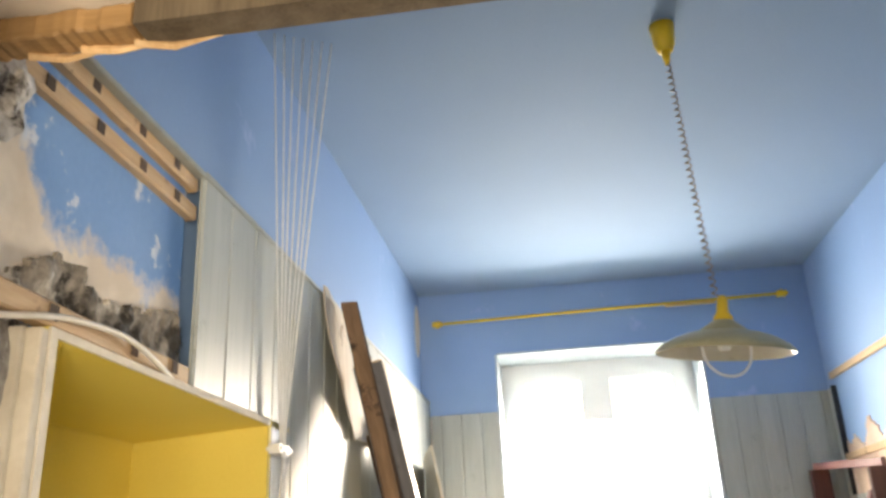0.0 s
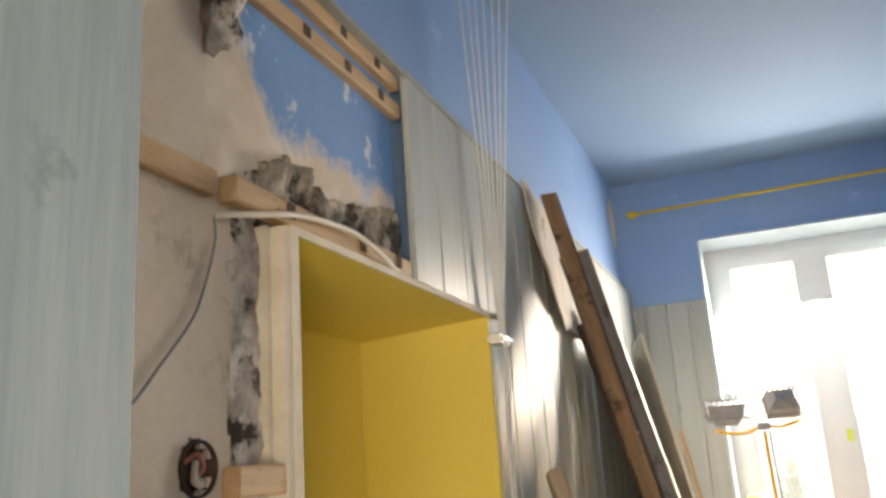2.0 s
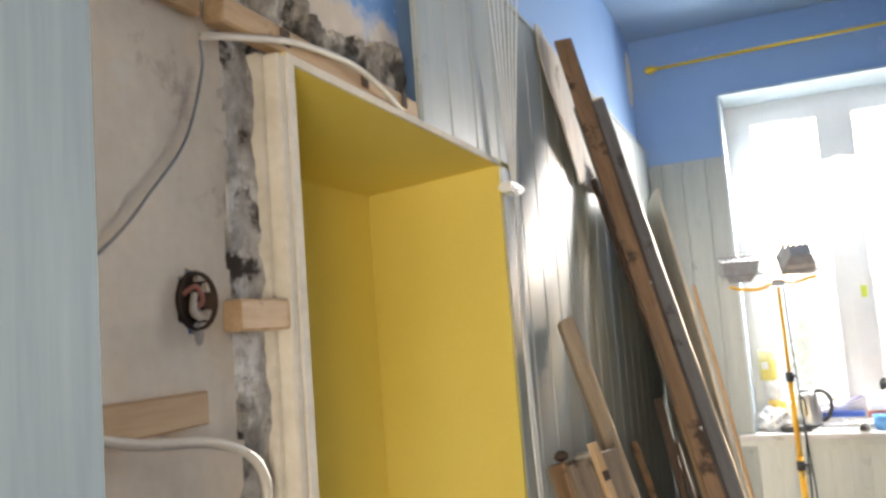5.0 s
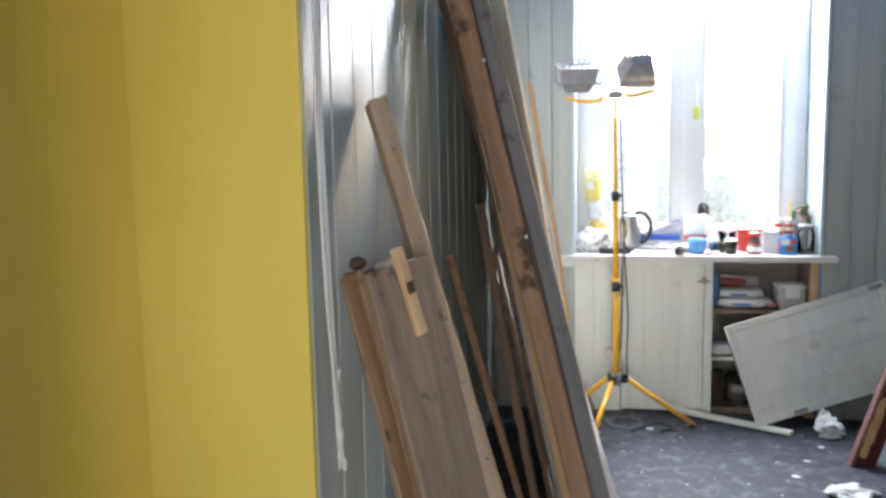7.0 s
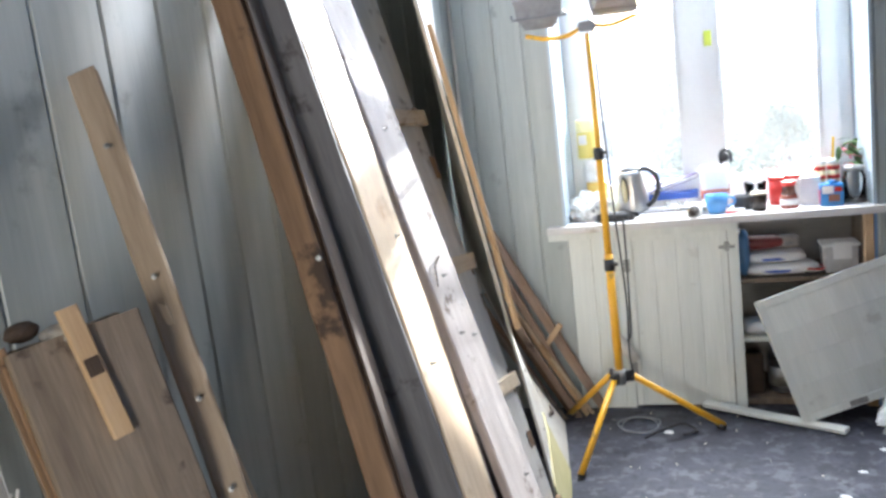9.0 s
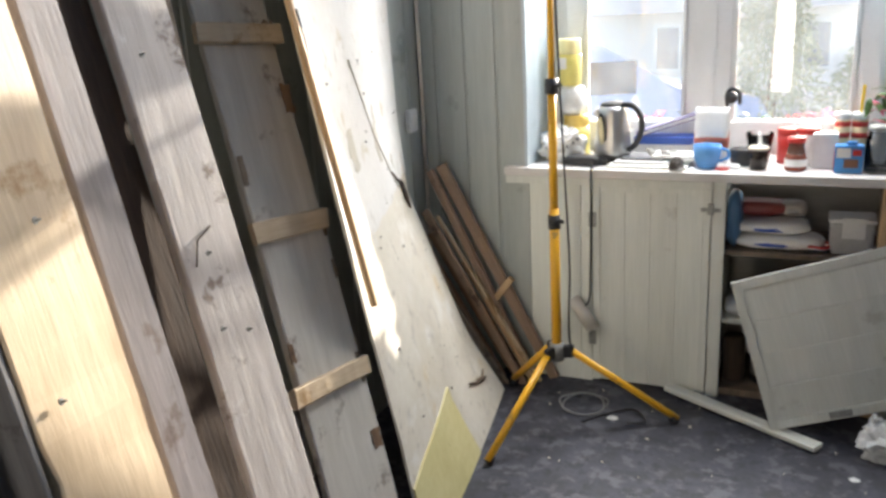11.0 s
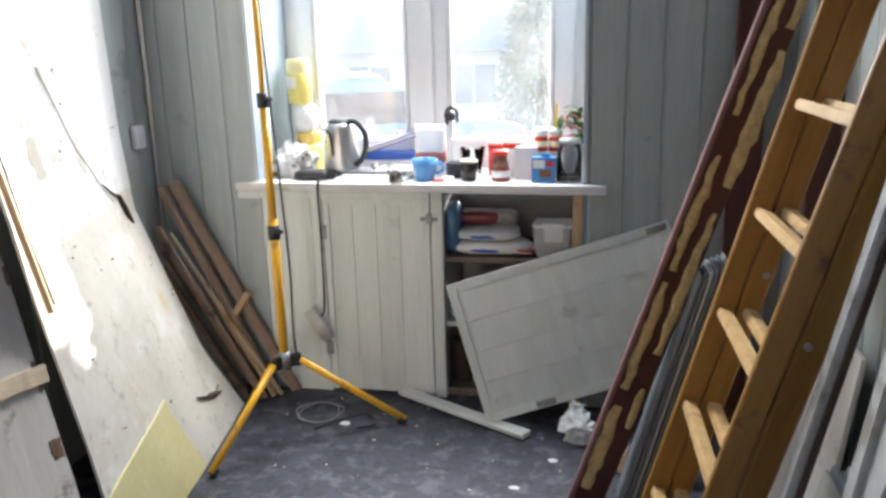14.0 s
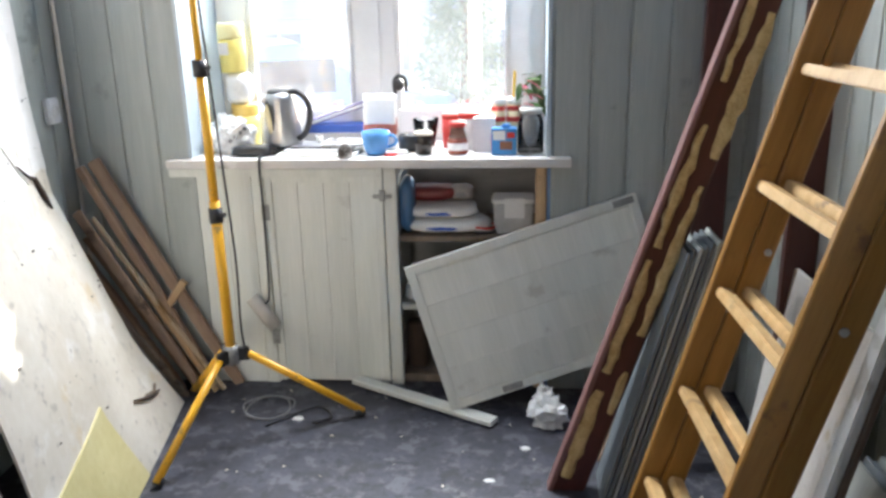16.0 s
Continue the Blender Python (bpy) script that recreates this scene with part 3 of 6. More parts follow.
for xx, zz in ((0.20, 0.006), (dl - 0.09, dh - 0.03)):
    lpart("hinge", boxes(((xx, -0.019, zz), (xx + 0.075, -0.0145, zz + 0.024)), ((xx + 0.03, -0.023, zz + 0.002), (xx + 0.04, -0.019, zz + 0.022)), bevel=0.001), ZINC, loose, "steel hinge")

strip = thing("loose_batten", (0.76, 3.97, 0), "whitewashed moulded strip lying on the floor", "batten")
m, n = frame_of((0.745, 3.955, 0.012), (1.30, 3.655, 0.008), (0.5, 0.85, 0))
bm = timber(0.055, 0.02, n, 3, 0.001)
part("strip", bm, CABINET, strip, "", m)
m2, n2 = frame_of((0.75, 3.965, 0.022), (1.295, 3.668, 0.020), (0.5, 0.85, 0))
part("bead", timber(0.02, 0.012, n2, 4, 0.001), CABINET, strip, "", m2)

# things in the open half


def slump(cx, cy, cz, sx, sy, sz, seed, p=3.0):
    """A soft packet: a rounded box with dents."""
    bm = bmesh.new()
    bmesh.ops.create_icosphere(bm, subdivisions=3, radius=1)
    for v in bm.verts:
        c = v.co
        s = (abs(c.x) ** p + abs(c.y) ** p + abs(c.z) ** p) ** (-1 / p)
        d = 1 + 0.10 * noise.noise(c * 2.3 + Vector((seed, 0, 0)))
        v.co = Vector((c.x * s * sx * d, c.y * s * sy * d, c.z * s * sz * d + sz))
    bmesh.ops.translate(bm, verts=bm.verts, vec=(cx, cy, cz))
    return bm


def packet(name, at, size, seed, body, label, category, band=None):
    t = thing(name, at, label, category)
    part("bag", slump(*at, size[0] / 2, size[1] / 2, size[2] / 2, seed), body, t, smooth=True)
    if band:
        part("print", slump(at[0], at[1] - 0.002, at[2] + size[2] * 0.2, size[0] * 0.32, size[1] / 2 + 0.002, size[2] * 0.26, seed), band, t, smooth=True)
    return t


packet("cement_bag", (1.12, 4.14, 0.596), (0.33, 0.20, 0.055), 1, PAPER, "white paper bag with blue print lying on a shelf", "bag", BLUE_BOX)
packet("cement_bag", (1.09, 4.15, 0.651), (0.29, 0.19, 0.05), 2, PAPER, "white and blue paper bag lying on another bag", "bag", BLUE_BOX)
packet("snack_packet", (1.05, 4.20, 0.701), (0.22, 0.14, 0.06), 3, plain("maroon_foil", (0.22, 0.04, 0.04), 0.35), "dark red foil packet on a pile of bags", "packet")
packet("snack_packet", (1.17, 4.20, 0.70), (0.10, 0.10, 0.06), 4, plain("grey_card_wrap", (0.42, 0.38, 0.35), 0.5), "pale printed packet on a pile of bags", "packet", plain("grey_print", (0.3, 0.3, 0.3)))
packet("blue_sack", (0.968, 4.12, 0.596), (0.06, 0.15, 0.21), 5, plain("blue_foil", (0.08, 0.19, 0.36), 0.3), "dark blue plastic sack stuffed beside bags", "sack")
tub = thing("plastic_tub", (1.37, 4.12, 0.596), "clear plastic tub with a white paper label", "tub")
part("tub_body", boxes(((1.30, 4.06, 0.596), (1.445, 4.19, 0.72)), bevel=0.01), mat("milky_plastic", (0.42, 0.42, 0.42), (0.55, 0.55, 0.55), rough=0.25, bump=0.02), tub)
part("tub_rim", boxes(((1.293, 4.053, 0.715), (1.452, 4.197, 0.728)), bevel=0.004), PAPER, tub)
part("label", boxes(((1.34, 4.055, 0.66), (1.415, 4.0595, 0.735))), PAPER, tub, "white paper label")
wires = thing("wire_coil", (1.26, 4.09, 0.596), "tangle of black and white plugs and cable", "cable")
rng = random.Random(9)
for k in range(3):
    pts = [(1.26 + 0.045 * math.cos(a * 0.9 + k) + rng.uniform(-.008, .008), 4.09 + 0.04 * math.sin(a * 0.9 + k), 0.603 + 0.008 * k + 0.01 * rng.random()) for a in range(9)]
    part("cable", tube(curve_pts(pts, 5), 0.006, 6), (BLACK, PAPER, RED)[k], wires, smooth=True)
can = thing("paint_tin", (1.12, 4.15, 0.03), "dark paint tin with steel lid standing inside", "tin")
part("tin_body", lathe([(0.068, 0), (0.07, 0.004), (0.07, 0.008), (0.067, 0.012), (0.067, 0.15), (0.071, 0.155), (0.068, 0.16)]), BLACK, can, m=pose(1.12, 4.15, 0.03), smooth=True)
part("tin_label", lathe([(0.0675, 0.03), (0.0685, 0.03), (0.0685, 0.12), (0.0675, 0.12)], cap=False), ZINC, can, m=pose(1.12, 4.15, 0.03), smooth=True)
part("lid", lathe([(0.066, 0.155), (0.066, 0.158), (0.05, 0.156), (0.001, 0.156)]), STEEL, can, m=pose(1.12, 4.15, 0.03), smooth=True)
jb = thing("paint_tin", (0.99, 4.12, 0.03), "dark paint tin in the cupboard's shade", "tin")
part("tin_body", lathe([(0.04, 0), (0.042, 0.01), (0.042, 0.18), (0.036, 0.19)]), DARKWOOD, jb, m=pose(0.99, 4.12, 0.03), smooth=True)
packet("folded_rag", (1.02, 4.11, 0.32), (0.14, 0.14, 0.07), 7, PAPER, "folded grey-white rag on a shelf", "rag")
packet("folded_rag", (1.15, 4.15, 0.32), (0.15, 0.14, 0.04), 8, plain("dark_cloth", (0.06, 0.05, 0.05), 0.9), "dark cloth lying on a shelf", "rag")

# ---- floodlight on its tripod ----
HUB = Vector((0.420, 3.575, 0.307))
tri = thing("floodlight_tripod", (0.42, 3.575, 0), "yellow telescopic tripod stand with black clamps and two floodlights", "work light")
TOP = Vector((0.405, 3.60, 1.745))
foots = [Vector((0.272, 3.225, 0.006)), Vector((0.832, 3.733, 0.006)), Vector((0.14, 3.86, 0.006))]


def rod(a, b, r, n=12):
    return tube([a, b], r, n)


part("pole", rod(HUB + Vector((0, 0, -0.03)), HUB.lerp(TOP, 0.37), 0.0175), YPAINT, tri, smooth=True)
part("pole", rod(HUB.lerp(TOP, 0.35), HUB.lerp(TOP, 0.66), 0.0145), YPAINT, tri, smooth=True)
part("pole", rod(HUB.lerp(TOP, 0.62), TOP, 0.0105), YPAINT, tri, smooth=True)
for k in (0.32, 0.645):
    c = part("clamp", rod(HUB.lerp(TOP, k), HUB.lerp(TOP, k + 0.035), 0.022), BLACK, tri, "black plastic clamp", smooth=True)
    p = HUB.lerp(TOP, k + 0.02)
    part("knob", rod(p, p + Vector((0.035, -0.012, 0.0)), 0.008), BLACK, c)
part("hub", rod(HUB + Vector((0, 0, -0.035)), HUB + Vector((0, 0, 0.03)), 0.026), ZINC, tri, "grey metal hub", smooth=True)
for ft in foots:
    d = (Vector((ft.x, ft.y, 0)) - Vector((HUB.x, HUB.y, 0))).normalized()
    a = HUB + d * 0.055 + Vector((0, 0, -0.005))
    leg = part("leg", rod(a, ft + Vector((0, 0, 0.012)), 0.0135), YPAINT, tri, smooth=True)
    part("bracket", boxes(((-0.006, -0.011, -0.028), (0.062, 0.011, 0.02)), bevel=0.003), BLACK, leg, "black leg bracket", Matrix.Translation(HUB) @ Vector((1, 0, 0)).rotation_difference(d).to_matrix().to_4x4())
    part("rubber_foot", rod(ft + (a - ft).normalized() * 0.03, ft + Vector((0, 0, 0.002)), 0.0165), BLACK, leg, "black rubber foot", smooth=True)
bar = part("crossbar", tube(curve_pts([(0.155, 3.60, 1.765), (0.235, 3.60, 1.745), (0.32, 3.60, 1.745), (0.405, 3.60, 1.775), (0.49, 3.61, 1.765), (0.60, 3.62, 1.79)]), 0.009, 8), YPAINT, tri, smooth=True)
part("junction_box", boxes(((0.372, 3.565, 1.752), (0.44, 3.625, 1.79)), bevel=0.006), GREYPL, tri, "grey junction box")


FLOODGREY = mat("floodlight_casting", (0.26, 0.26, 0.27), (0.36, 0.36, 0.37), scale=25, rough=0.45, bump=0.15, metal=0.3)


def flood(at, turn, tilt, width=0.2):
    """A floodlight head: finned housing, glass front in a rim, stirrup."""
    m = Matrix.Translation(at) @ Euler((radians(tilt), 0, radians(turn))).to_matrix().to_4x4()
    bm = bmesh.new()
    w, h, d = width / 2, 0.062, 0.115
    ring = lambda s, y, hh: [bm.verts.new((x * s, y, z)) for x, z in ((-w, -hh), (w, -hh), (w, hh), (-w, hh))]
    a, b, c = ring(1.0, -d / 2, h), ring(0.94, 0.0, h * 0.92), ring(0.60, d / 2, h * 0.5)
    for p, q in ((a, b), (b, c)):
        for k in range(4):
            bm.faces.new((p[k], p[(k + 1) % 4], q[(k + 1) % 4], q[k]))
    bm.faces.new(a)
    bm.faces.new(c)
    body = part("floodlight", bm, FLOODGREY, tri, "grey metal floodlight head", m)
    for k in range(6):
        x = -w * 0.8 + k * w * 0.32
        part("fin", boxes(((x - 0.003, -d * 0.1, h * 0.6), (x + 0.003, d * 0.5, h * 1.12))), FLOODGREY, body, "", m)
        for z in (h * 0.83, -h * 0.83):
            part("guard_prong", boxes(((x - 0.003, -d * 0.5 - 0.036, z - 0.003), (x + 0.003, -d * 0.5 - 0.010, z + 0.003))), FLOODGREY, body, "", m)
    for z in (h * 0.83, -h * 0.83):
        part("guard_bar", boxes(((-w, -d / 2 - 0.040, z - 0.003), (w, -d / 2 - 0.0365, z + 0.003))), FLOODGREY, body, "", m)
    part("rim", boxes(((-w - 0.006, -d / 2 - 0.012, -h - 0.006), (w + 0.006, -d / 2, -h + 0.008)), ((-w - 0.006, -d / 2 - 0.012, h - 0.008), (w + 0.006, -d / 2, h + 0.006)),
                      ((-w - 0.006, -d / 2 - 0.012, -h + 0.008), (-w + 0.01, -d / 2, h - 0.008)), ((w - 0.01, -d / 2 - 0.012, -h + 0.008), (w + 0.006, -d / 2, h - 0.008))), FLOODGREY, body, "", m)
    part("front_glass", boxes(((-w + 0.01, -d / 2 - 0.006, -h + 0.008), (w - 0.01, -d / 2 - 0.003, h - 0.008))), STEEL, body, "", m)
    part("stirrup", tube([(-w - 0.012, 0, 0), (-w - 0.012, 0.0, -h - 0.03), (w + 0.012, 0.0, -h - 0.03), (w + 0.012, 0, 0)], 0.005, 6), GREYPL, body, "", m)
    return body


flood((0.212, 3.60, 1.850), 12, -74, 0.19)
flood((0.520, 3.63, 1.905), 196, 32, 0.175)
part("cable", tube(curve_pts([(0.43, 3.575, 1.75), (0.435, 3.57, 1.5), (0.455, 3.575, 1.0), (0.475, 3.56, 0.65), (0.47, 3.56, 0.42), (0.48, 3.56, 0.30)]), 0.004, 6), BLACK, tri, "thin black cable", smooth=True)
coil = thing("floor_cable", (0.45, 3.66, 0), "loose loops of grey cable on the floor", "cable")
pts = [(0.47 + (0.09 + 0.015 * math.sin(a)) * math.cos(a * 0.62), 3.76 + 0.09 * math.sin(a * 0.62), 0.006 + 0.004 * (a % 2)) for a in range(18)]
part("loop", tube(curve_pts(pts, 4), 0.0035, 6), GREYPL, coil, smooth=True)
part("loop", tube(curve_pts([(0.50, 3.62, 0.006), (0.58, 3.72, 0.005), (0.66, 3.78, 0.005), (0.72, 3.70, 0.005), (0.66, 3.66, 0.005)], 6), 0.004, 6), BLACK, coil, smooth=True)

# plug lead with a white roller hanging over the cupboard door
lead = thing("hanging_lead", (0.55, 3.95, 0.5), "black lead hanging from the window board with a pale plug", "cable")
part("lead", tube(curve_pts([(0.43, 4.07, 0.92), (0.45, 4.0, 0.915), (0.455, 3.938, 0.90), (0.455, 3.94, 0.75), (0.452, 3.945, 0.55), (0.445, 3.95, 0.38), (0.42, 3.955, 0.34)]), 0.0045, 6), BLACK, lead, smooth=True)
part("plug", tube([(0.375, 3.955, 0.37), (0.425, 3.95, 0.30), (0.46, 3.948, 0.25)], [0.028, 0.03, 0.026], 12), CABLE, lead, "pale roller sleeve", smooth=True)


# ---- timber and boards leaning on the left wall ----


def leaning(name, foot, top, across, w, d, material, label, seed, ragged=0.003, category="plank", notch=(), split=0.02, group="planks leaning on the wall"):
    m, n = frame_of(foot, top, across)
    t = thing(name, foot, label, category, group)
    part("board", timber(w, d, n, seed, ragged, notch=notch, split=split, seg=40), material, t, "", m)
    return t, m, n


def nails(t, m, where, z0=0.0):
    for k, (x, y, z) in enumerate(where):
        part("nail", lathe([(0.0055, 0), (0.0055, 0.002), (0.002, 0.0025), (0.0015, 0.012)], 8), ZINC, t, "bent steel nail", m @ pose(x, y, z, 90, 0, 0))


# wooden duct box by the recess
F, T = Vector((0.135, 1.035, 0.0)), Vector((-0.165, 1.055, 1.235))
m, n = frame_of(F, T, (0.55, 0.83, 0))
crate = thing("timber_duct", F, "narrow box of weathered grey boards leaning on cladding", "box")
part("front_board", timber(0.20, 0.022, n, 11, 0.003, split=0.012), OLD, crate, "", m)
part("side_board", timber(0.018, 0.055, n - 0.02, 12, 0.003, split=0.02), BROWN, crate, "", m @ pose(-0.004, 0.024, 0.03))
part("side_board", timber(0.018, 0.055, n - 0.03, 13, 0.003, split=0.02), BROWN, crate, "", m @ pose(0.178, 0.024, 0.0))
part("back_board", timber(0.20, 0.02, n - 0.01, 14, 0.003, split=0.02), OLD, crate, "", m @ pose(0.0, 0.082, 0.02))
cl = part("short_cleat", timber(0.032, 0.016, 0.21, 15, 0.001), BATTEN, crate, "short pale cleat with a dark square mark", m @ pose(0.095, -0.018, n - 0.17, 0, -3, 0))
part("mark", boxes(((0.005, -0.003, 0.10), (0.027, -0.0005, 0.128))), DARKWOOD, cl, "", m @ pose(0.095, -0.018, n - 0.17, 0, -3, 0))
lump = slump(-0.21, 1.14, 1.235, 0.02, 0.03, 0.016, 4, 2.0)
part("rubble", lump, DARKWOOD, crate, "dark crumb of masonry on the box")
part("rubble", slump(-0.14, 1.15, 1.225, 0.04, 0.03, 0.018, 6, 2.0), MORTAR, crate)

t, m, n = leaning("nailed_lath", (0.290, 1.140, 0), (-0.242, 1.375, 1.65), (0.83, 0.55, 0), 0.050, 0.045, wood("grey_lath", (0.24, 0.175, 0.115), (0.40, 0.31, 0.22), rough=0.75), "grey-brown lath with bent nails leaning on cladding", 21, 0.002, "lath")
nails(t, m, [(0.024, -0.010, z) for z in (0.35, 0.55, 0.78, 0.98, 1.14, 1.36, 1.60)])
for z in (0.42, 0.62, 0.82, 1.02):
    part("mark", boxes(((0.0455, 0.012, z), (0.0475, 0.034, z + 0.024))), DARKWOOD, t, "dark square plug", m)
leaning("nailed_lath", (0.30, 1.33, 0), (-0.10, 1.32, 1.25), (0.83, 0.55, 0), 0.012, 0.05, CREAM, "thin pale lath standing behind a box", 22, 0.002, "lath")

# the big boards
t, m, n = leaning("plank", (0.424, 1.274, 0), (-0.233, 1.612, 2.66), (1, 0.1, 0), 0.055, 0.075, BROWN, "long brown plank with worn edges leaning on the wall", 31, 0.004)
nails(t, m, [(0.05, -0.010, z) for z in (0.55, 1.32, 1.80)])
# thin layer: dark brown wood with its deep shade coloured in
part("dark_face", timber(0.005, 0.058, n - 0.02, 30, 0.001), DARKWOOD, t, "dark brown side of the plank, deep shade in its colour", m @ pose(0.0565, 0.012, 0.01))
t, m, n = leaning("beam", (0.505, 1.556, 0), (-0.078, 1.640, 2.43), (-0.11, 1, 0), 0.210, 0.115, CREAM, "thick sawn beam with pale wood face and notches", 32, 0.004, "beam", notch=((0.55, 0.008), (0.95, 0.01), (1.45, 0.007), (1.9, 0.008)))
# a dark layer colours in the shade on that beam's unlit side
part("dark_face", timber(0.012, 0.112, n - 0.02, 33, 0.003), CHARCOAL, t, "side of the beam coloured dark for shade", m @ pose(-0.0135, 0.002, 0.01))
nails(t, m @ pose(0, 0, 0), [(0.05, -0.010, 1.05), (0.11, -0.010, 1.31), (0.03, -0.010, 0.72)])
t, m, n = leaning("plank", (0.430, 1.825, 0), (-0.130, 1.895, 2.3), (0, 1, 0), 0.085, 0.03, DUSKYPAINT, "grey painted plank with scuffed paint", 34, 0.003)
# dark filler plank: its near-black colour gives the gap its shade
leaning("plank", (0.385, 1.905, 0), (-0.21, 2.02, 2.2), (0, 1, 0), 0.12, 0.025, DARKWOOD, "dark brown plank set back in the pile, filling its shaded gap", 35, 0.003)
t, m, n = leaning("plank", (0.470, 1.950, 0), (-0.222, 2.162, 2.3), (0.15, 1, 0), 0.155, 0.028, GREYPAINT, "flaking grey painted plank with nails", 36, 0.003)
nails(t, m, [(0.05, -0.010, 1.55), (0.04, -0.010, 1.0), (0.10, -0.010, 0.98), (0.09, -0.010, 0.6), (0.06, -0.010, 1.15)])
part("scratch", tube([(0.03, -0.003, 1.13), (0.05, -0.004, 1.18), (0.09, -0.003, 1.2)], 0.002, 6), DARKWOOD, t, "dark scratch in the paint", m)
leaning("plank", (0.40, 1.36, 0), (0.085, 1.55, 1.33), (0.8, 0.6, 0), 0.035, 0.03, PINE, "short split plank with raw edge", 37, 0.004)
leaning("plank", (0.425, 1.40, 0), (0.12, 1.56, 1.28), (0.8, 0.6, 0), 0.012, 0.03, CREAM, "narrow freshly split strip", 38, 0.004)
leaning("dark_stick", (0.23, 1.60, 0), (-0.02, 1.72, 1.36), (1, 0, 0), 0.03, 0.025, DARKWOOD, "dark splintered stick in the pile", 39, 0.006, "stick", split=0.08)
leaning("dark_stick", (0.15, 2.0, 0), (-0.245, 2.40, 1.10), (1, 0, 0), 0.028, 0.02, BROWN, "brown stick leaning on cladding", 40, 0.004, "stick")
leaning("dark_stick", (0.28, 1.72, 0), (0.03, 1.70, 1.22), (1, 0, 0), 0.02, 0.025, DARKWOOD, "dark splintered stick in the pile", 44, 0.006, "stick", split=0.08)
leaning("plank", (0.335, 1.715, 0), (-0.205, 1.70, 2.63), (0.1, 1, 0), 0.065, 0.016, wood("pale_board", (0.40, 0.34, 0.28), (0.58, 0.51, 0.43), rough=0.8), "wide pale board behind planks", 43, 0.006, split=0.10)
# a torn sheet caught between the planks and the wall
torn = thing("torn_sheet", (CLX + 0.006, 1.95, 2.16), "torn pale hardboard sheet caught behind leaning planks", "board", "planks leaning on the wall")


def torn_at(u, v):
    y = 1.49 + 0.86 * u
    top = 2.69 - 0.10 * u + 0.012 * noise.noise(Vector((u * 9, 1.0, 4.0)))
    low = 2.42 - 0.24 * min(1.0, u / 0.42) + 0.018 * noise.noise(Vector((u * 12, 5.0, 1.0))) + 0.008 * noise.noise(Vector((u * 40, 2.0, 1.0)))
    curl = 0.035 * (1 - v) ** 2 * (1 - u)
    return Vector((CLX + 0.010 + curl + 0.004 * math.sin(5 * y), y + 0.03 * (1 - v) * (1 - u), low + (top - low) * v))


part("sheet", ruffled(40, 14, torn_at, (-0.005, 0, 0)), wood("torn_hardboard", (0.40, 0.35, 0.29), (0.56, 0.50, 0.43), rough=0.8, dirt=[((0.24, 0.20, 0.16), 6.0, 0.08)]), torn)
leaning("plank", (0.24, 2.15, 0), (-0.21, 2.25, 2.25), (0.1, 1, 0), 0.14, 0.016, OLD, "ragged brown board behind planks", 45, 0.006, split=0.10)

# ledged panel behind the sheet
m, n = frame_of((0.350, 2.285, 0.0), (-0.215, 2.525, 2.05), (0.15, 1, 0))
ledge = thing("ledged_panel", (0.35, 2.285, 0), "white painted ledged panel with raw cross battens", "panel")
part("board", timber(0.235, 0.02, n - 0.27, 51, 0.006, split=0.01), WHITEBOARD, ledge, "", m @ pose(0, 0.02, 0.27))
part("lower_board", timber(0.22, 0.02, 0.27, 52, 0.004, split=0.01), BROWN, ledge, "dark brown board end", m @ pose(0.005, 0.02, 0))
for z in (0.30, 0.72, 1.12, 1.6):
    part("cross_batten", timber(0.05, 0.02, 0.26, int(z * 100), 0.003, split=0.02), CREAM, ledge, "raw wooden cross batten", m @ pose(-0.02, -0.002, z, 0, 90, 0))

# flaked paint down the panel's free edge
rng = random.Random(52)
for k in range(9):
    z = 0.33 + 0.15 * k + rng.uniform(-0.03, 0.03)
    w_, h_ = rng.uniform(0.012, 0.034), rng.uniform(0.03, 0.08)
    x_ = 0.233 - w_ if k % 3 else 0.002
    part("flake", ruffled(5, 7, lambda u, v: Vector((x_ + w_ * (u + 0.25 * noise.noise(Vector((v * 4, k, u)))), 0.0155, z + h_ * (v + 0.2 * noise.noise(Vector((u * 4, k, 3.0)))))), (0, 0.002, 0)), BROWN if k % 2 else OLD, ledge, "bare wood where paint has flaked", m)

# the bowed sheet
near = [(0.305, 2.68, 0.0), (0.255, 2.655, 0.40), (0.195, 2.62, 0.81), (0.09, 2.60, 1.455), (-0.06, 2.60, 2.28)]
far = [(0.125, 3.80, 0.0), (-0.014, 3.76, 0.25), (-0.133, 3.75, 0.56), (-0.235, 3.74, 0.84), (-0.258, 3.73, 1.15), (-0.262, 3.72, 1.5), (-0.262, 3.70, 2.22)]


def along(poly, z):
    for a, b in zip(poly, poly[1:]):
        if z <= b[2] or b is poly[-1]:
            s = (z - a[2]) / (b[2] - a[2])
            return Vector(a).lerp(Vector(b), s)


def on_sheet(u, z):
    a, b = along(near, z), along(far, z)
    p = a.lerp(b, u)
    p.x += 0.05 * math.sin(math.pi * u) * math.exp(-((z - 0.5) / 0.7) ** 2) - 0.02 * math.sin(math.pi * u)
    return p


sheet = thing("bowed_sheet", (0.2, 3.2, 0), "large bowed cream board with stains, leaning on the wall", "board")


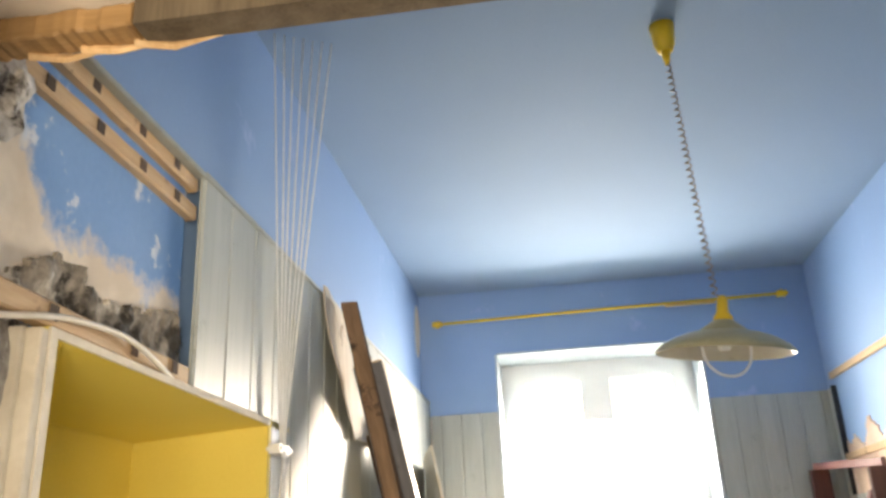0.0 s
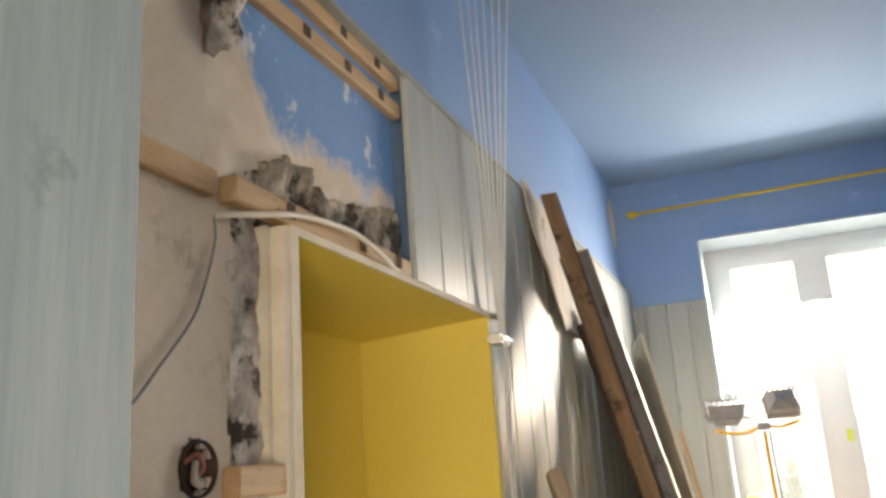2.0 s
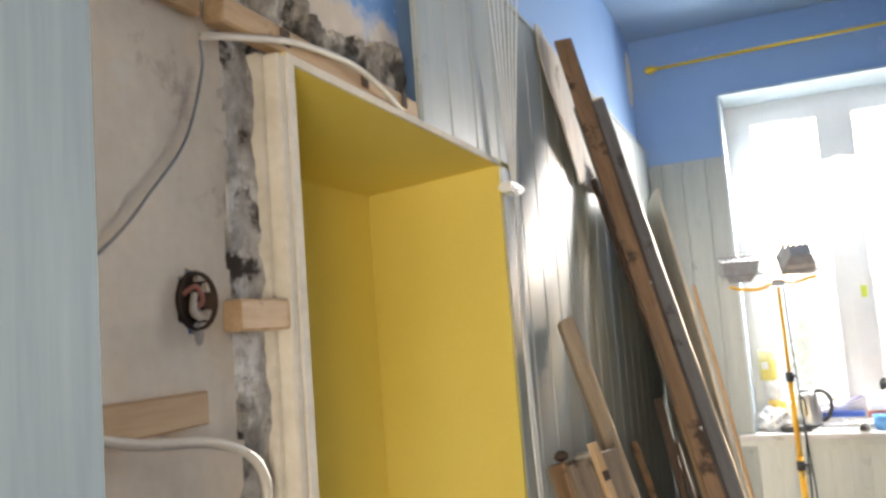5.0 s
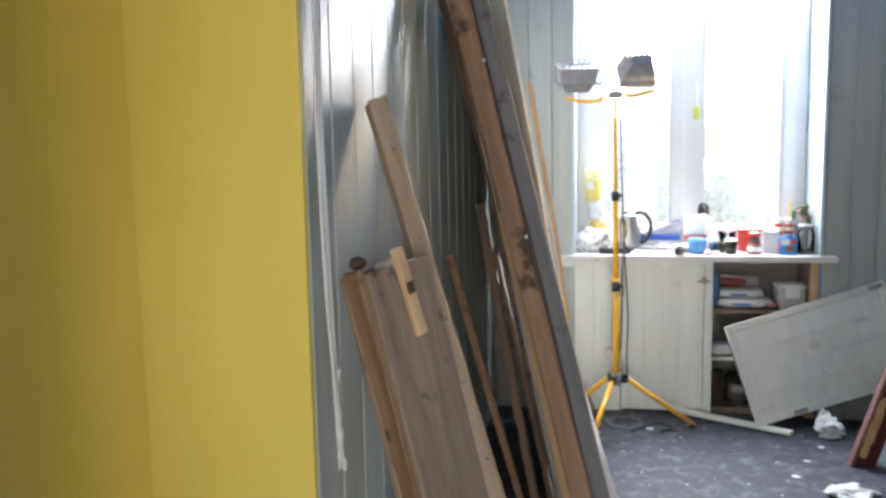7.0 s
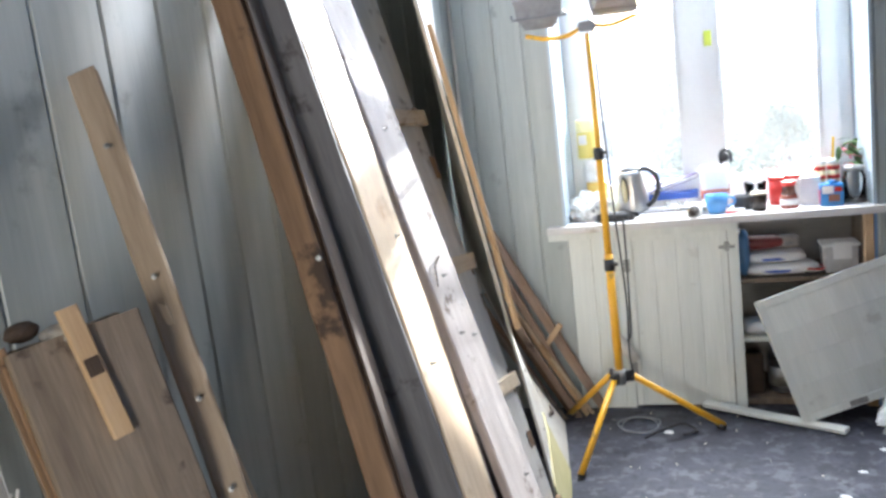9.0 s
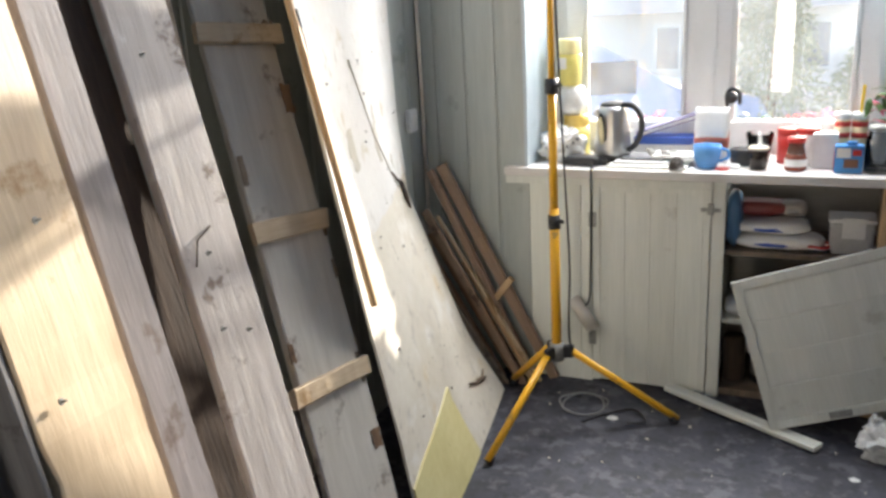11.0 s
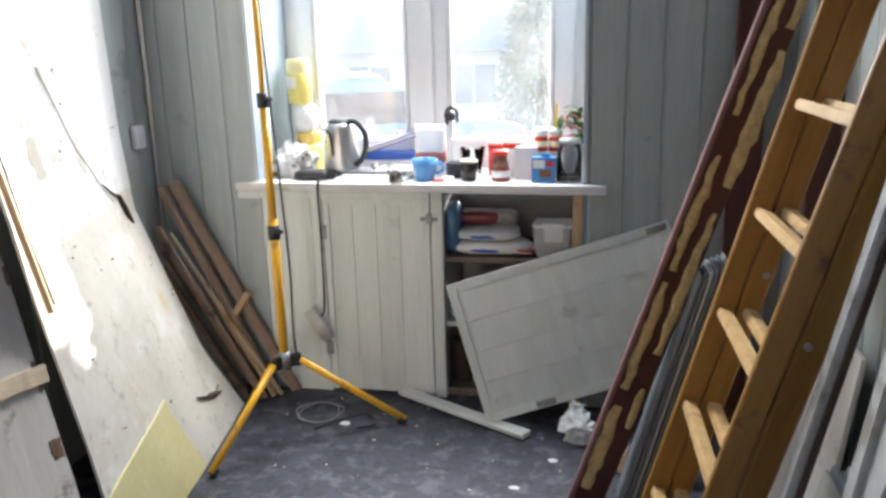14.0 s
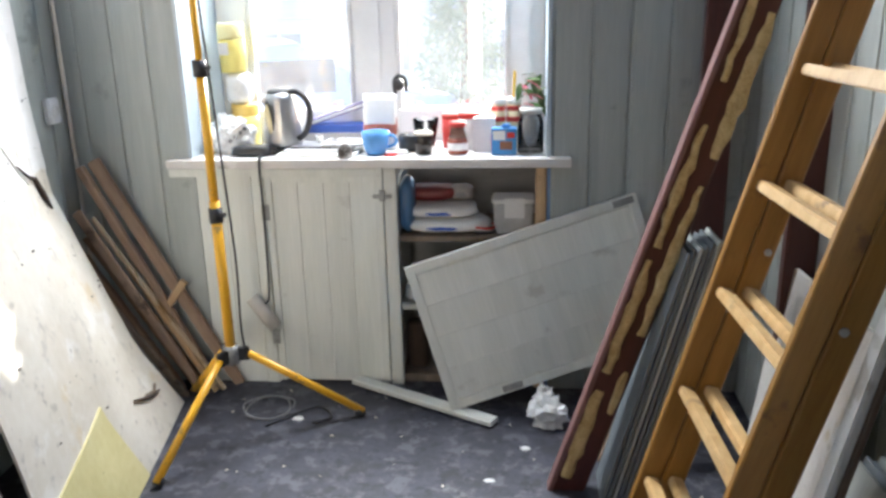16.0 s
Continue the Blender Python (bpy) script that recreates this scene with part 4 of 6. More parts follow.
def sheet_piece(name, u0, u1, z0, z1, lift, material, label="", nu=24, nv=40, edge=None, thick=0.008, torn=0.0):
    def fn(i, j):
        z = z0 + (z1 - z0) * j
        ua, ub = edge(z) if edge else (u0, u1)
        if j == 0:
            z += torn * (noise.noise(Vector((i * 5, 0.3, 1.0))) + 0.5 * noise.noise(Vector((i * 17, 0.7, 1.0))))
        p = on_sheet(ua + (ub - ua) * i, z)
        p.x += lift
        return p
    return part(name, ruffled(nu, nv, fn, (-thick, 0, 0)), material, sheet, label)


sheet_piece("main_board", 0, 1, 0.0, 2.22, 0.0, SHEET)
sheet_piece("white_paint_layer", 0, 1, 0.93, 2.22, 0.003, SHEET_TOP, "white painted upper half of the board", thick=0.002, torn=0.05)
sheet_piece("yellow_patch", 0.3, 0.8, 0.004, 0.302, 0.006, SHEET_YEL, "yellowed bare patch", 12, 16, lambda z: (max(0.005, 0.47 - (0.302 - z) * 10.0), 0.475 + (0.302 - z) * 0.25))


def sheet_strip(name, pts, r, material, label):
    part(name, tube([on_sheet(u, z) + Vector((0.008, 0, 0)) for u, z in pts], r, 6), material, sheet, label, smooth=True)


part("wooden_strip", tube([(0.215, 2.64, 0.80), (0.165, 2.60, 1.15), (0.070, 2.54, 1.76)], 0.010, 6), PINE, sheet, "thin raw wooden strip nailed to the board")
sheet_strip("wire", [(0.03, 1.55), (0.04, 1.25), (0.05, 1.0), (0.07, 0.80)], 0.003, BLACK, "dark wire running down the board")
PATCH = mat("scraped_patch", (0.48, 0.45, 0.38), (0.60, 0.56, 0.48), scale=20, rough=0.8, bump=0.3)
for u0, z0, du, dz in ((0.20, 1.10, 0.07, 0.12), (0.52, 1.06, 0.05, 0.13), (0.56, 1.18, 0.03, 0.06), (0.06, 1.12, 0.04, 0.07), (0.40, 1.36, 0.03, 0.04), (0.70, 1.0, 0.03, 0.05)):
    sheet_piece("scraped_patch", u0, u0 + du, z0, z0 + dz, 0.0045, PATCH, "scraped bare patch", 8, 10, lambda z, u0=u0, z0=z0, du=du, dz=dz: (u0 + du * 0.35 * noise.noise(Vector((z * 40, u0 * 9, 0))) + du * 0.5 * (1 - math.sin(math.pi * min(1, max(0.06, (z - z0) / dz)))), u0 + du + du * 0.35 * noise.noise(Vector((z * 40, u0 * 9, 7)))), thick=0.001)
rng = random.Random(8)
for k in range(46):
    u, z, s = rng.uniform(0.05, 0.97), rng.uniform(0.15, 1.9), rng.uniform(0.001, 0.0035)
    c = on_sheet(u, z)
    part("chip", boxes(((c.x + 0.003, c.y - s * 1.6, c.z - s), (c.x + 0.0052, c.y + s * 1.6, c.z + s))), DARKWOOD if k % 3 else PATCH, sheet)
sheet_strip("hairline", [(0.40, 1.40), (0.46, 1.28), (0.52, 1.15), (0.58, 1.08), (0.66, 0.98), (0.72, 0.93)], 0.0022, PATCH, "fine crack in the paint")
sheet_strip("crack", [(0.66, 1.0), (0.74, 0.95), (0.80, 0.93), (0.84, 0.87), (0.88, 0.81)], [0.002, 0.004, 0.008, 0.012, 0.004], DARKWOOD, "dark torn crack")
sheet_strip("crack", [(0.70, 0.19), (0.76, 0.16), (0.84, 0.13), (0.90, 0.115)], [0.003, 0.006, 0.008, 0.003], DARKWOOD, "dark torn crack")
sheet_strip("twig", [(0.80, 0.15), (0.86, 0.13), (0.9, 0.14)], [0.008, 0.007, 0.005], OLD, "bit of lath caught on the board")

# sticks in the corner
STICK = wood("pinkish_old_stick", (0.24, 0.155, 0.105), (0.42, 0.30, 0.215), rough=0.75, bump=0.5, dirt=[((0.10, 0.065, 0.045), 7.0, 0.10)])
for k, (ft, tp, w, d, mm, what) in enumerate([
        ((0.27, 3.95, 0), (-0.20, 3.93, 0.90), 0.045, 0.025, STICK, "brown wooden stick"), ((0.19, 3.93, 0), (-0.235, 3.90, 0.88), 0.03, 0.03, STICK, "narrow brown stick"),
        ((0.13, 3.90, 0), (-0.22, 3.86, 0.62), 0.05, 0.02, BROWN, "dark bark-edged slab"), ((0.21, 3.88, 0), (-0.10, 3.91, 0.5), 0.022, 0.02, BATTEN, "thin pale lath"),
        ((0.07, 3.87, 0), (-0.24, 3.85, 0.55), 0.03, 0.03, BROWN, "dark bark-edged slab"), ((0.235, 3.90, 0), (-0.19, 3.88, 0.70), 0.016, 0.018, CREAM, "thin pale lath"),
        ((0.165, 3.86, 0), (-0.235, 3.84, 0.73), 0.034, 0.018, STICK, "narrow brown stick"), ((0.10, 3.84, 0), (-0.20, 3.82, 0.46), 0.026, 0.022, OLD, "weathered grey stick")]):
    t, m, n = leaning("old_stick", ft, tp, (1, 0, 0), w, d, mm, what + " leaning in the corner", 60 + k, 0.004, "stick", group="sticks in the corner")
    if k == 0:
        part("cleat", timber(0.03, 0.02, 0.13, 71, 0.001), BATTEN, t, "short pale cleat", m @ pose(-0.05, -0.022, 0.42, 0, 65, 0))
socket = thing("wall_socket", (CLX, 3.87, 1.1), "small white surface wall socket", "socket")
part("plate", boxes(((CLX + 0.001, 3.832, 1.055), (CLX + 0.026, 3.902, 1.145)), bevel=0.005), PVC, socket)
part("insert", lathe([(0.022, 0), (0.022, 0.003), (0.018, 0.004), (0.016, 0.001), (0.001, 0.001)], 16), PAPER, socket, "", Matrix.Translation((CLX + 0.026, 3.867, 1.1)) @ Euler((0, radians(90), 0)).to_matrix().to_4x4())
lead2 = thing("corner_conduit", (CLX + 0.01, 3.97, 0.9), "thin white conduit up the room corner", "conduit")
part("tube", tube([(CLX + 0.012, 3.975, 0.02), (CLX + 0.012, 3.975, 2.55)], 0.008, 8), CABLE, lead2, smooth=True)

# ---- right side: maroon frame parts, ladder, panels ----
mb = thing("door_frame_jamb", (1.52, 3.29, 0), "maroon door frame jamb with old mounting foam, leaning", "door frame")
m, n = frame_of((1.492, 3.295, 0.0), (2.145, 3.40, 1.95), (1, 0, 0))
part("jamb", timber(0.105, 0.04, n, 81, 0.001), MAROON, mb, "", m)
part("lip", timber(0.016, 0.055, n, 82, 0.001), plain("worn_maroon_edge", (0.20, 0.10, 0.095), 0.4), mb, "", m @ pose(-0.004, -0.008, 0))
rng = random.Random(5)


def foam(x, z0, z1, w):
    nseg = max(4, int((z1 - z0) / 0.03))
    bm = bmesh.new()
    rows = []
    for k in range(nseg + 1):
        z = z0 + (z1 - z0) * k / nseg
        ww = w * (0.45 + 0.55 * math.sin(math.pi * min(1, max(0.12, k / nseg)))) * rng.uniform(0.75, 1.15)
        dx = rng.uniform(-0.004, 0.004)
        h = rng.uniform(0.004, 0.011)
        rows.append([bm.verts.new(p) for p in ((x - ww / 2 + dx, -0.0005, z), (x - ww / 4 + dx, -h, z), (x + ww / 4 + dx, -h * 0.9, z), (x + ww / 2 + dx, -0.0005, z))])
    for a, b in zip(rows, rows[1:]):
        for k in range(3):
            bm.faces.new((a[k], a[k + 1], b[k + 1], b[k]))
    bm.faces.new(rows[0])
    bm.faces.new(list(reversed(rows[-1])))
    part("foam", bm, FOAM, mb, "crusty yellow mounting foam", m @ pose(0, -0.001, 0))


for x, z0, z1, w in ((0.034, 0.06, 0.36, 0.036), (0.032, 0.42, 0.78, 0.028), (0.034, 0.82, 1.18, 0.024), (0.034, 1.3, 1.8, 0.02), (0.086, 0.30, 0.44, 0.02), (0.086, 0.56, 1.02, 0.026), (0.090, 1.10, 1.5, 0.034), (0.088, 1.56, 1.9, 0.03)):
    foam(x, z0, z1, w * 1.4)

df = thing("door_frame", (2.06, 3.9, 0), "dark maroon door frame standing in the corner", "door frame")
part("upright", timber(0.11, 0.04, 2.10, 85, 0.001), MAROON, df, "", pose(1.995, 3.905, 0))
part("upright", timber(0.09, 0.04, 2.06, 86, 0.001), MAROON, df, "", pose(2.125, 3.30, 0))
m, n = frame_of((2.02, 3.915, 2.10), (2.19, 3.30, 2.06), (1, 0, 0))
part("head", timber(0.07, 0.045, n, 87, 0.001), plain("worn_maroon", (0.24, 0.10, 0.09), 0.45), df, "", m)

# folded wooden step ladder: two frames face to face
lad = thing("step_ladder", (1.75, 2.75, 0), "folded varnished wooden step ladder leaning on the wall", "ladder")
SL = 0.277


def lad_x(z):
    return 1.668 + SL * z


for f, off in (("front", 0.0), ("back", 0.062)):
    for y0, y1, dx in ((3.018, 3.045, 0.0), (2.533, 2.558, 0.026)):
        m, n = frame_of((lad_x(0) + off - 0.012 + dx, y0, 0.0), (lad_x(1.82) + off - 0.012 + dx, y0, 1.82), (1, 0, 0))
        part("stringer", timber(0.058, y1 - y0, n, 90 + int(off * 100) + int(y0 * 10), 0.0012), LADDER, lad, "", m)
    for k in range(7):
        z = 0.250 + 0.264 * k
        if z > 1.8:
            break
        a = Matrix.Translation((lad_x(z) + off + 0.030, 2.560, z - 0.028)) @ Euler((0, radians(15.5), radians(3.2))).to_matrix().to_4x4()
        part("rung", boxes(((-0.008, 0.0, -0.012), (0.028, 0.458, 0.014)), bevel=0.004), RUNG, lad, "worn pale rung", a)
for y0 in (3.012, 2.52):
    part("pin", lathe([(0.009, 0), (0.009, 0.004), (0.004, 0.006)], 10), STEEL, lad, "small steel pin", pose(lad_x(0.85) + 0.09, y0 + 0.004, 0.85, 90, 0, 0))

# stack of spare cladding panels
SLATE = mat("dusty_slate_plastic", (0.13, 0.155, 0.17), (0.22, 0.25, 0.27), scale=6, rough=0.4, bump=0.08, fine=50, stretch=(1, 1, 0.3), rand=0.15)
for k in range(9):
    t = thing("spare_panel", (1.66, 3.3, 0), "spare grey plastic cladding panel standing on edge", "panel", "stack of spare panels")
    m, n = frame_of((1.652 + 0.0135 * k + (0.06 if k > 5 else 0), 3.225 - 0.007 * k, 0.0), (1.866 + 0.0145 * k + (0.06 if k > 5 else 0), 3.26 - 0.007 * k, 0.770 + 0.009 * k), (0, 1, 0))
    part("panel_body", boxes(((0, 0, 0), (0.17, 0.008, n)), bevel=0.001), CLAD if k % 3 == 2 else SLATE, t, "", m)
for k in range(5):
    t = thing("spare_panel", (2.03, 2.5, 0), "spare grey plastic cladding panel standing on edge", "panel", "stack of spare panels")
    m, n = frame_of((1.885 + 0.014 * k, 2.32, 0.0), (2.055 + 0.014 * k, 2.36, 0.60 + 0.01 * (k % 2)), (0, 1, 0))
    part("panel_body", boxes(((0, 0, 0), (0.16, 0.008, n)), bevel=0.001), SLATE if k % 3 else CLAD, t, "", m)
wb = thing("leaning_board", (2.1, 3.1, 0), "white board with an old light switch leaning on the wall", "board")
m, n = frame_of((2.07, 2.72, 0.0), (2.17, 2.75, 0.74), (0, 1, 0))
part("panel", boxes(((0, 0, 0), (0.62, 0.012, n)), bevel=0.001), SHEET_TOP, wb, "", m)
part("switch", boxes(((0.40, -0.014, n - 0.16), (0.46, -0.001, n - 0.09)), bevel=0.004), ENAMEL, wb, "ivory light switch", m)
part("print", boxes(*[((0.33 + 0.006 * (k % 2), -0.0015, n - 0.2 + 0.012 * k), (0.36, -0.0005, n - 0.193 + 0.012 * k)) for k in range(12)]), DARKWOOD, wb, "column of dark unreadable print", m)
# white frames stacked in front
SASH = mat("worn_white_gloss", (0.42, 0.42, 0.41), (0.54, 0.54, 0.53), scale=5, rough=0.4, spots=[((0.30, 0.28, 0.25), 6.0, 0.10)])
for k, (y0, x0, x1) in enumerate(((2.04, 1.858, 2.172), (1.89, 1.950, 2.176))):
    t = thing("old_window", (x0, y0, 0), "white painted wooden window leaf leaning on the wall", "window leaf")
    m, n = frame_of((x0, y0, 0.0), (x1, y0, 1.50), (0, 1, 0))
    for lo, hi in (((0, 0, 0), (0.045, 0.03, n)), ((0.365, 0, 0), (0.41, 0.03, n)), ((0.045, 0, n - 0.06), (0.365, 0.03, n)), ((0.045, 0, 0.0), (0.365, 0.03, 0.07))):
        part("rail", boxes((lo, hi), bevel=0.003), SASH, t, "", m)
    part("rebate", boxes(((0.352, 0.004, 0.07), (0.365, 0.014, n - 0.06)), ((0.045, 0.004, 0.07), (0.058, 0.014, n - 0.06))), DARKWOOD, t, "", m)
    if k:
        part("infill", boxes(((0.045, 0.012, 0.07), (0.365, 0.018, n - 0.06))), CLAD_PALE, t, "", m)

# wood bits by the jamb and litter on the floor
for k, (a, b) in enumerate((((1.62, 3.50, 0.02), (1.90, 3.72, 0.26)), ((1.68, 3.42, 0.0), (1.93, 3.60, 0.36)))):
    leaning("broken_board", a, b, (1, -0.6, 0), 0.06, 0.02, BROWN, "broken brown board end on the floor", 75 + k, 0.004, "board", group="broken boards")


def crumple(name, at, r, seed, material, label, flat=0.5):
    t = thing(name, at, label, "litter")
    bm = bmesh.new()
    bmesh.ops.create_icosphere(bm, subdivisions=3, radius=1)
    for v in bm.verts:
        d = 1 + 0.75 * noise.noise(v.co * 2.1 + Vector((seed, seed, 0))) + 0.35 * noise.noise(v.co * 5.5 + Vector((0, seed, 0)))
        v.co = Vector((v.co.x * d * r, v.co.y * d * r * 0.8, max(0.0, (v.co.z * d + 0.75) * r * flat)))
    bmesh.ops.translate(bm, verts=bm.verts, vec=at)
    part("film", bm, material, t)


crumple("plastic_bag", (1.50, 3.70, 0.0), 0.06, 3, FILM, "crumpled clear plastic bag on the floor", 0.9)
crumple("plastic_bag", (1.49, 3.76, 0.06), 0.03, 8, FILM, "twisted tail of clear plastic", 1.2)
crumple("plastic_sheet", (1.40, 2.95, 0.0), 0.09, 4, FILM, "crumpled clear plastic sheet on the floor", 0.25)
for k, (x, y, r) in enumerate(((1.31, 3.33, 0.013), (1.42, 3.53, 0.014), (0.60, 3.69, 0.017), (1.22, 3.13, 0.015))):
    crumple("paper_scrap", (x, y, 0.0), r, 10 + k, PAPER, "small white scrap lying on the floor", 0.16)
rng = random.Random(77)
bm = bmesh.new()
for k in range(150):
    x, y, s = rng.uniform(0.3, 2.1), rng.uniform(1.2, 3.95), rng.uniform(0.0015, 0.006)
    a = rng.uniform(0, 3.1)
    box(bm, (-s, -s * 0.6, 0), (s, s * 0.6, s * 0.5), pose(x, y, 0.0005, 0, 0, math.degrees(a)))
tagged(part("debris", bm, PLASTER), "plaster crumbs scattered over the floor", "", "", "stuff")


# ---- stripped left wall by the old partition ----
def ragged_patch(y0, y1, z0, z1, step, keep, x, deep, relief=0.0, seed=0.0):
    """A layer on the left wall with an uneven outline; keep(y, z) says where it lies."""
    bm = bmesh.new()
    ny, nz = int((y1 - y0) / step), int((z1 - z0) / step)
    vs = {}

    def v(i, j):
        if (i, j) not in vs:
            p = Vector((i * 0.37 + seed, j * 0.41, seed))
            o = noise.noise_vector(p) * step * 0.45 if 0 < i < ny and 0 < j < nz else Vector()
            yy, zz = y0 + i * step + o.y, z0 + j * step + o.z
            r = relief * (noise.noise(Vector((yy * 14, zz * 14, seed))) + 0.5 * noise.noise(Vector((yy * 40, zz * 40, seed))))
            vs[i, j] = bm.verts.new((x + r, yy, zz))
        return vs[i, j]
    for i in range(ny):
        for j in range(nz):
            if keep(y0 + (i + 0.5) * step, z0 + (j + 0.5) * step):
                bm.faces.new((v(i, j), v(i + 1, j), v(i + 1, j + 1), v(i, j + 1)))
    rim = [e for e in bm.edges if e.is_boundary]
    new_geom = bmesh.ops.extrude_edge_only(bm, edges=rim)["geom"]
    for g in new_geom:
        if isinstance(g, bmesh.types.BMVert):
            g.co.x = deep
    return bm


def wob(y, z, s=1.0):
    return noise.noise(Vector((y * 7, z * 7, 2.0))) * 0.05 * s + noise.noise(Vector((y * 25, z * 25, 5.0))) * 0.02 * s


def flaked(name, edge, y0, y1, z0, z1):
    """Blue paint that has come off the plaster below a wavering edge: edge holds (y, z) along the wall."""
    m = mat(name, (0.115, 0.265, 0.550), (0.155, 0.315, 0.610), scale=3.0, rough=0.65, bump=0.25, fine=70, spots=[((0.55, 0.62, 0.70), 9.0, 0.10)])
    n, l = m.node_tree.nodes, m.node_tree.links
    b = n["Principled BSDF"]
    paint = b.inputs["Base Color"].links[0].from_socket
    co, xyz, ry, ramp = (n.new(k) for k in ("ShaderNodeTexCoord", "ShaderNodeSeparateXYZ", "ShaderNodeMapRange", "ShaderNodeValToRGB"))
    l.new(co.outputs["Object"], xyz.inputs[0])
    ry.inputs[1].default_value, ry.inputs[2].default_value = y0, y1
    l.new(xyz.outputs[1], ry.inputs[0])
    l.new(ry.outputs[0], ramp.inputs[0])
    el = ramp.color_ramp.elements
    for k, (y, z) in enumerate(edge):
        e = el[k] if k < 2 else el.new(0.999)
        e.position = (y - y0) / (y1 - y0)
    for e, (y, z) in zip(sorted(el, key=lambda q: q.position), edge):
        v = (z - z0) / (z1 - z0)
        e.color = (v, v, v, 1)
    up, big, fine, add, wide = (n.new(k) for k in ("ShaderNodeMapRange", "ShaderNodeTexNoise", "ShaderNodeTexNoise", "ShaderNodeMath", "ShaderNodeMath"))
    up.inputs[1].default_value, up.inputs[2].default_value = z0, z1
    l.new(xyz.outputs[2], up.inputs[0])
    big.inputs["Scale"].default_value, big.inputs["Detail"].default_value = 9.0, 8
    fine.inputs["Scale"].default_value, fine.inputs["Detail"].default_value = 45.0, 6
    l.new(co.outputs["Object"], big.inputs[0])
    l.new(co.outputs["Object"], fine.inputs[0])
    add.operation = wide.operation = 'MULTIPLY_ADD'
    add.inputs[1].default_value, wide.inputs[1].default_value = 0.42, 0.16
    l.new(big.outputs[0], add.inputs[0])
    l.new(up.outputs[0], add.inputs[2])
    l.new(fine.outputs[0], wide.inputs[0])
    l.new(add.outputs[0], wide.inputs[2])
    off, soft = n.new("ShaderNodeMath"), n.new("ShaderNodeMapRange")
    off.operation = 'SUBTRACT'
    l.new(wide.outputs[0], off.inputs[0])
    l.new(ramp.outputs[0], off.inputs[1])
    soft.inputs[1].default_value, soft.inputs[2].default_value = 0.23, 0.35
    l.new(off.outputs[0], soft.inputs[0])
    tan = n.new("ShaderNodeValToRGB")
    tan.color_ramp.elements[0].position, tan.color_ramp.elements[1].position = 0.35, 0.68
    tan.color_ramp.elements[0].color, tan.color_ramp.elements[1].color = (0.57, 0.49, 0.40, 1), (0.77, 0.695, 0.60, 1)
    l.new(big.outputs[0], tan.inputs[0])
    mx = n.new("ShaderNodeMix")
    mx.data_type = 'RGBA'
    l.new(soft.outputs[0], mx.inputs[0])
    l.new(tan.outputs[0], mx.inputs[6])
    l.new(paint, mx.inputs[7])
    l.new(mx.outputs[2], b.inputs["Base Color"])
    return m


FLAKED = flaked("flaked_blue_paint", [(-0.30, 2.72), (-0.24, 2.60), (-0.19, 2.41), (-0.10, 2.335), (0.0, 2.325), (0.147, 2.295), (0.348, 2.335), (0.46, 2.315)], -0.30, 0.46, 2.14, 2.75)
structure("old_paint", ragged_patch(-0.30, 0.455, 2.14, 2.65, 0.02, lambda y, z: True, XL + 0.010, XL, 0.0015), FLAKED, "chipped strong blue paint on old plaster")
plaster = structure("plaster", ragged_patch(-0.79, 0.450, 0.0, 2.745, 0.0155, lambda y, z: not (y > -0.295 and z > 2.14) and not (y > -0.215 + wob(y, z, 0.5) and z < 2.24 + wob(y, z, 0.6)) and (y + 0.305) ** 2 + (z - 1.705) ** 2 > 0.0017,
                                            XL + 0.010, XL, 0.0012, 3.0), PLASTER, "bare beige plaster with dark smears")
structure("mortar_band", ragged_patch(-0.215, 0.452, 2.13, 2.30, 0.010, lambda y, z: z < 2.235 + 1.3 * wob(y, z), XL + 0.024, XL, 0.018, 7.0), MORTAR_DARK, "crumbled dark mortar above the recess, cavity shade in its colour")
structure("mortar_strip", ragged_patch(-0.225, -0.09, 0.0, 2.13, 0.0115, lambda y, z: True, XL + 0.012, XL - 0.012, 0.014, 9.0), MORTAR, "rough torn masonry strip beside the recess")
structure("trim_stud", boxes(((XL, NY0 - 0.062, 0), (CLX - 0.022, NY0 - 0.047, NZ + 0.01)), ((XL, NY0 - 0.046, 0), (CLX + 0.003, NY0 - 0.0225, NZ + 0.01)), bevel=0.002), EDGE, "raw plasterboard layers beside the recess")
structure("hall_plaster", boxes(((XL, -0.80, 2.745), (XL + 0.006, -0.43, 2.75))), PLASTER)


def wall_batten(y0, y1, z, h, x0=XL + 0.004, d=0.028, marks=(), label="wooden batten with dust and dark square marks on the wall", seed=1, mt=None):
    t = thing("wall_batten", (x0, y0, z), label, "batten", "battens on the wall")
    m, n = frame_of((x0, y0, z), (x0, y1, z), (0, 0, 1))
    part("lath", timber(h, d, n, seed, 0.0015, split=0.006), mt or BATTEN, t, "", m)
    for y in marks:
        part("mark", boxes(((x0 + d + 0.0015, y - 0.013, z + h * 0.25), (x0 + d + 0.004, y + 0.013, z + h * 0.85))), DARKWOOD, t, "dark square plug")
    return t


wall_batten(-0.255, 0.452, 2.535, 0.042, marks=(-0.17, 0.0, 0.175, 0.342), seed=101)
wall_batten(-0.20, 0.452, 2.615, 0.038, marks=(-0.03, 0.16, 0.33), seed=102)
wall_batten(-0.265, 0.44, 2.118, 0.046, x0=XL + 0.014, d=0.034, marks=(-0.10, 0.18, 0.36), label="pale batten along the recess's top", seed=103)
wall_batten(-0.79, -0.290, 2.125, 0.045, x0=XL + 0.012, d=0.02, label="orange-stained batten on bare plaster", seed=104, mt=PINE)
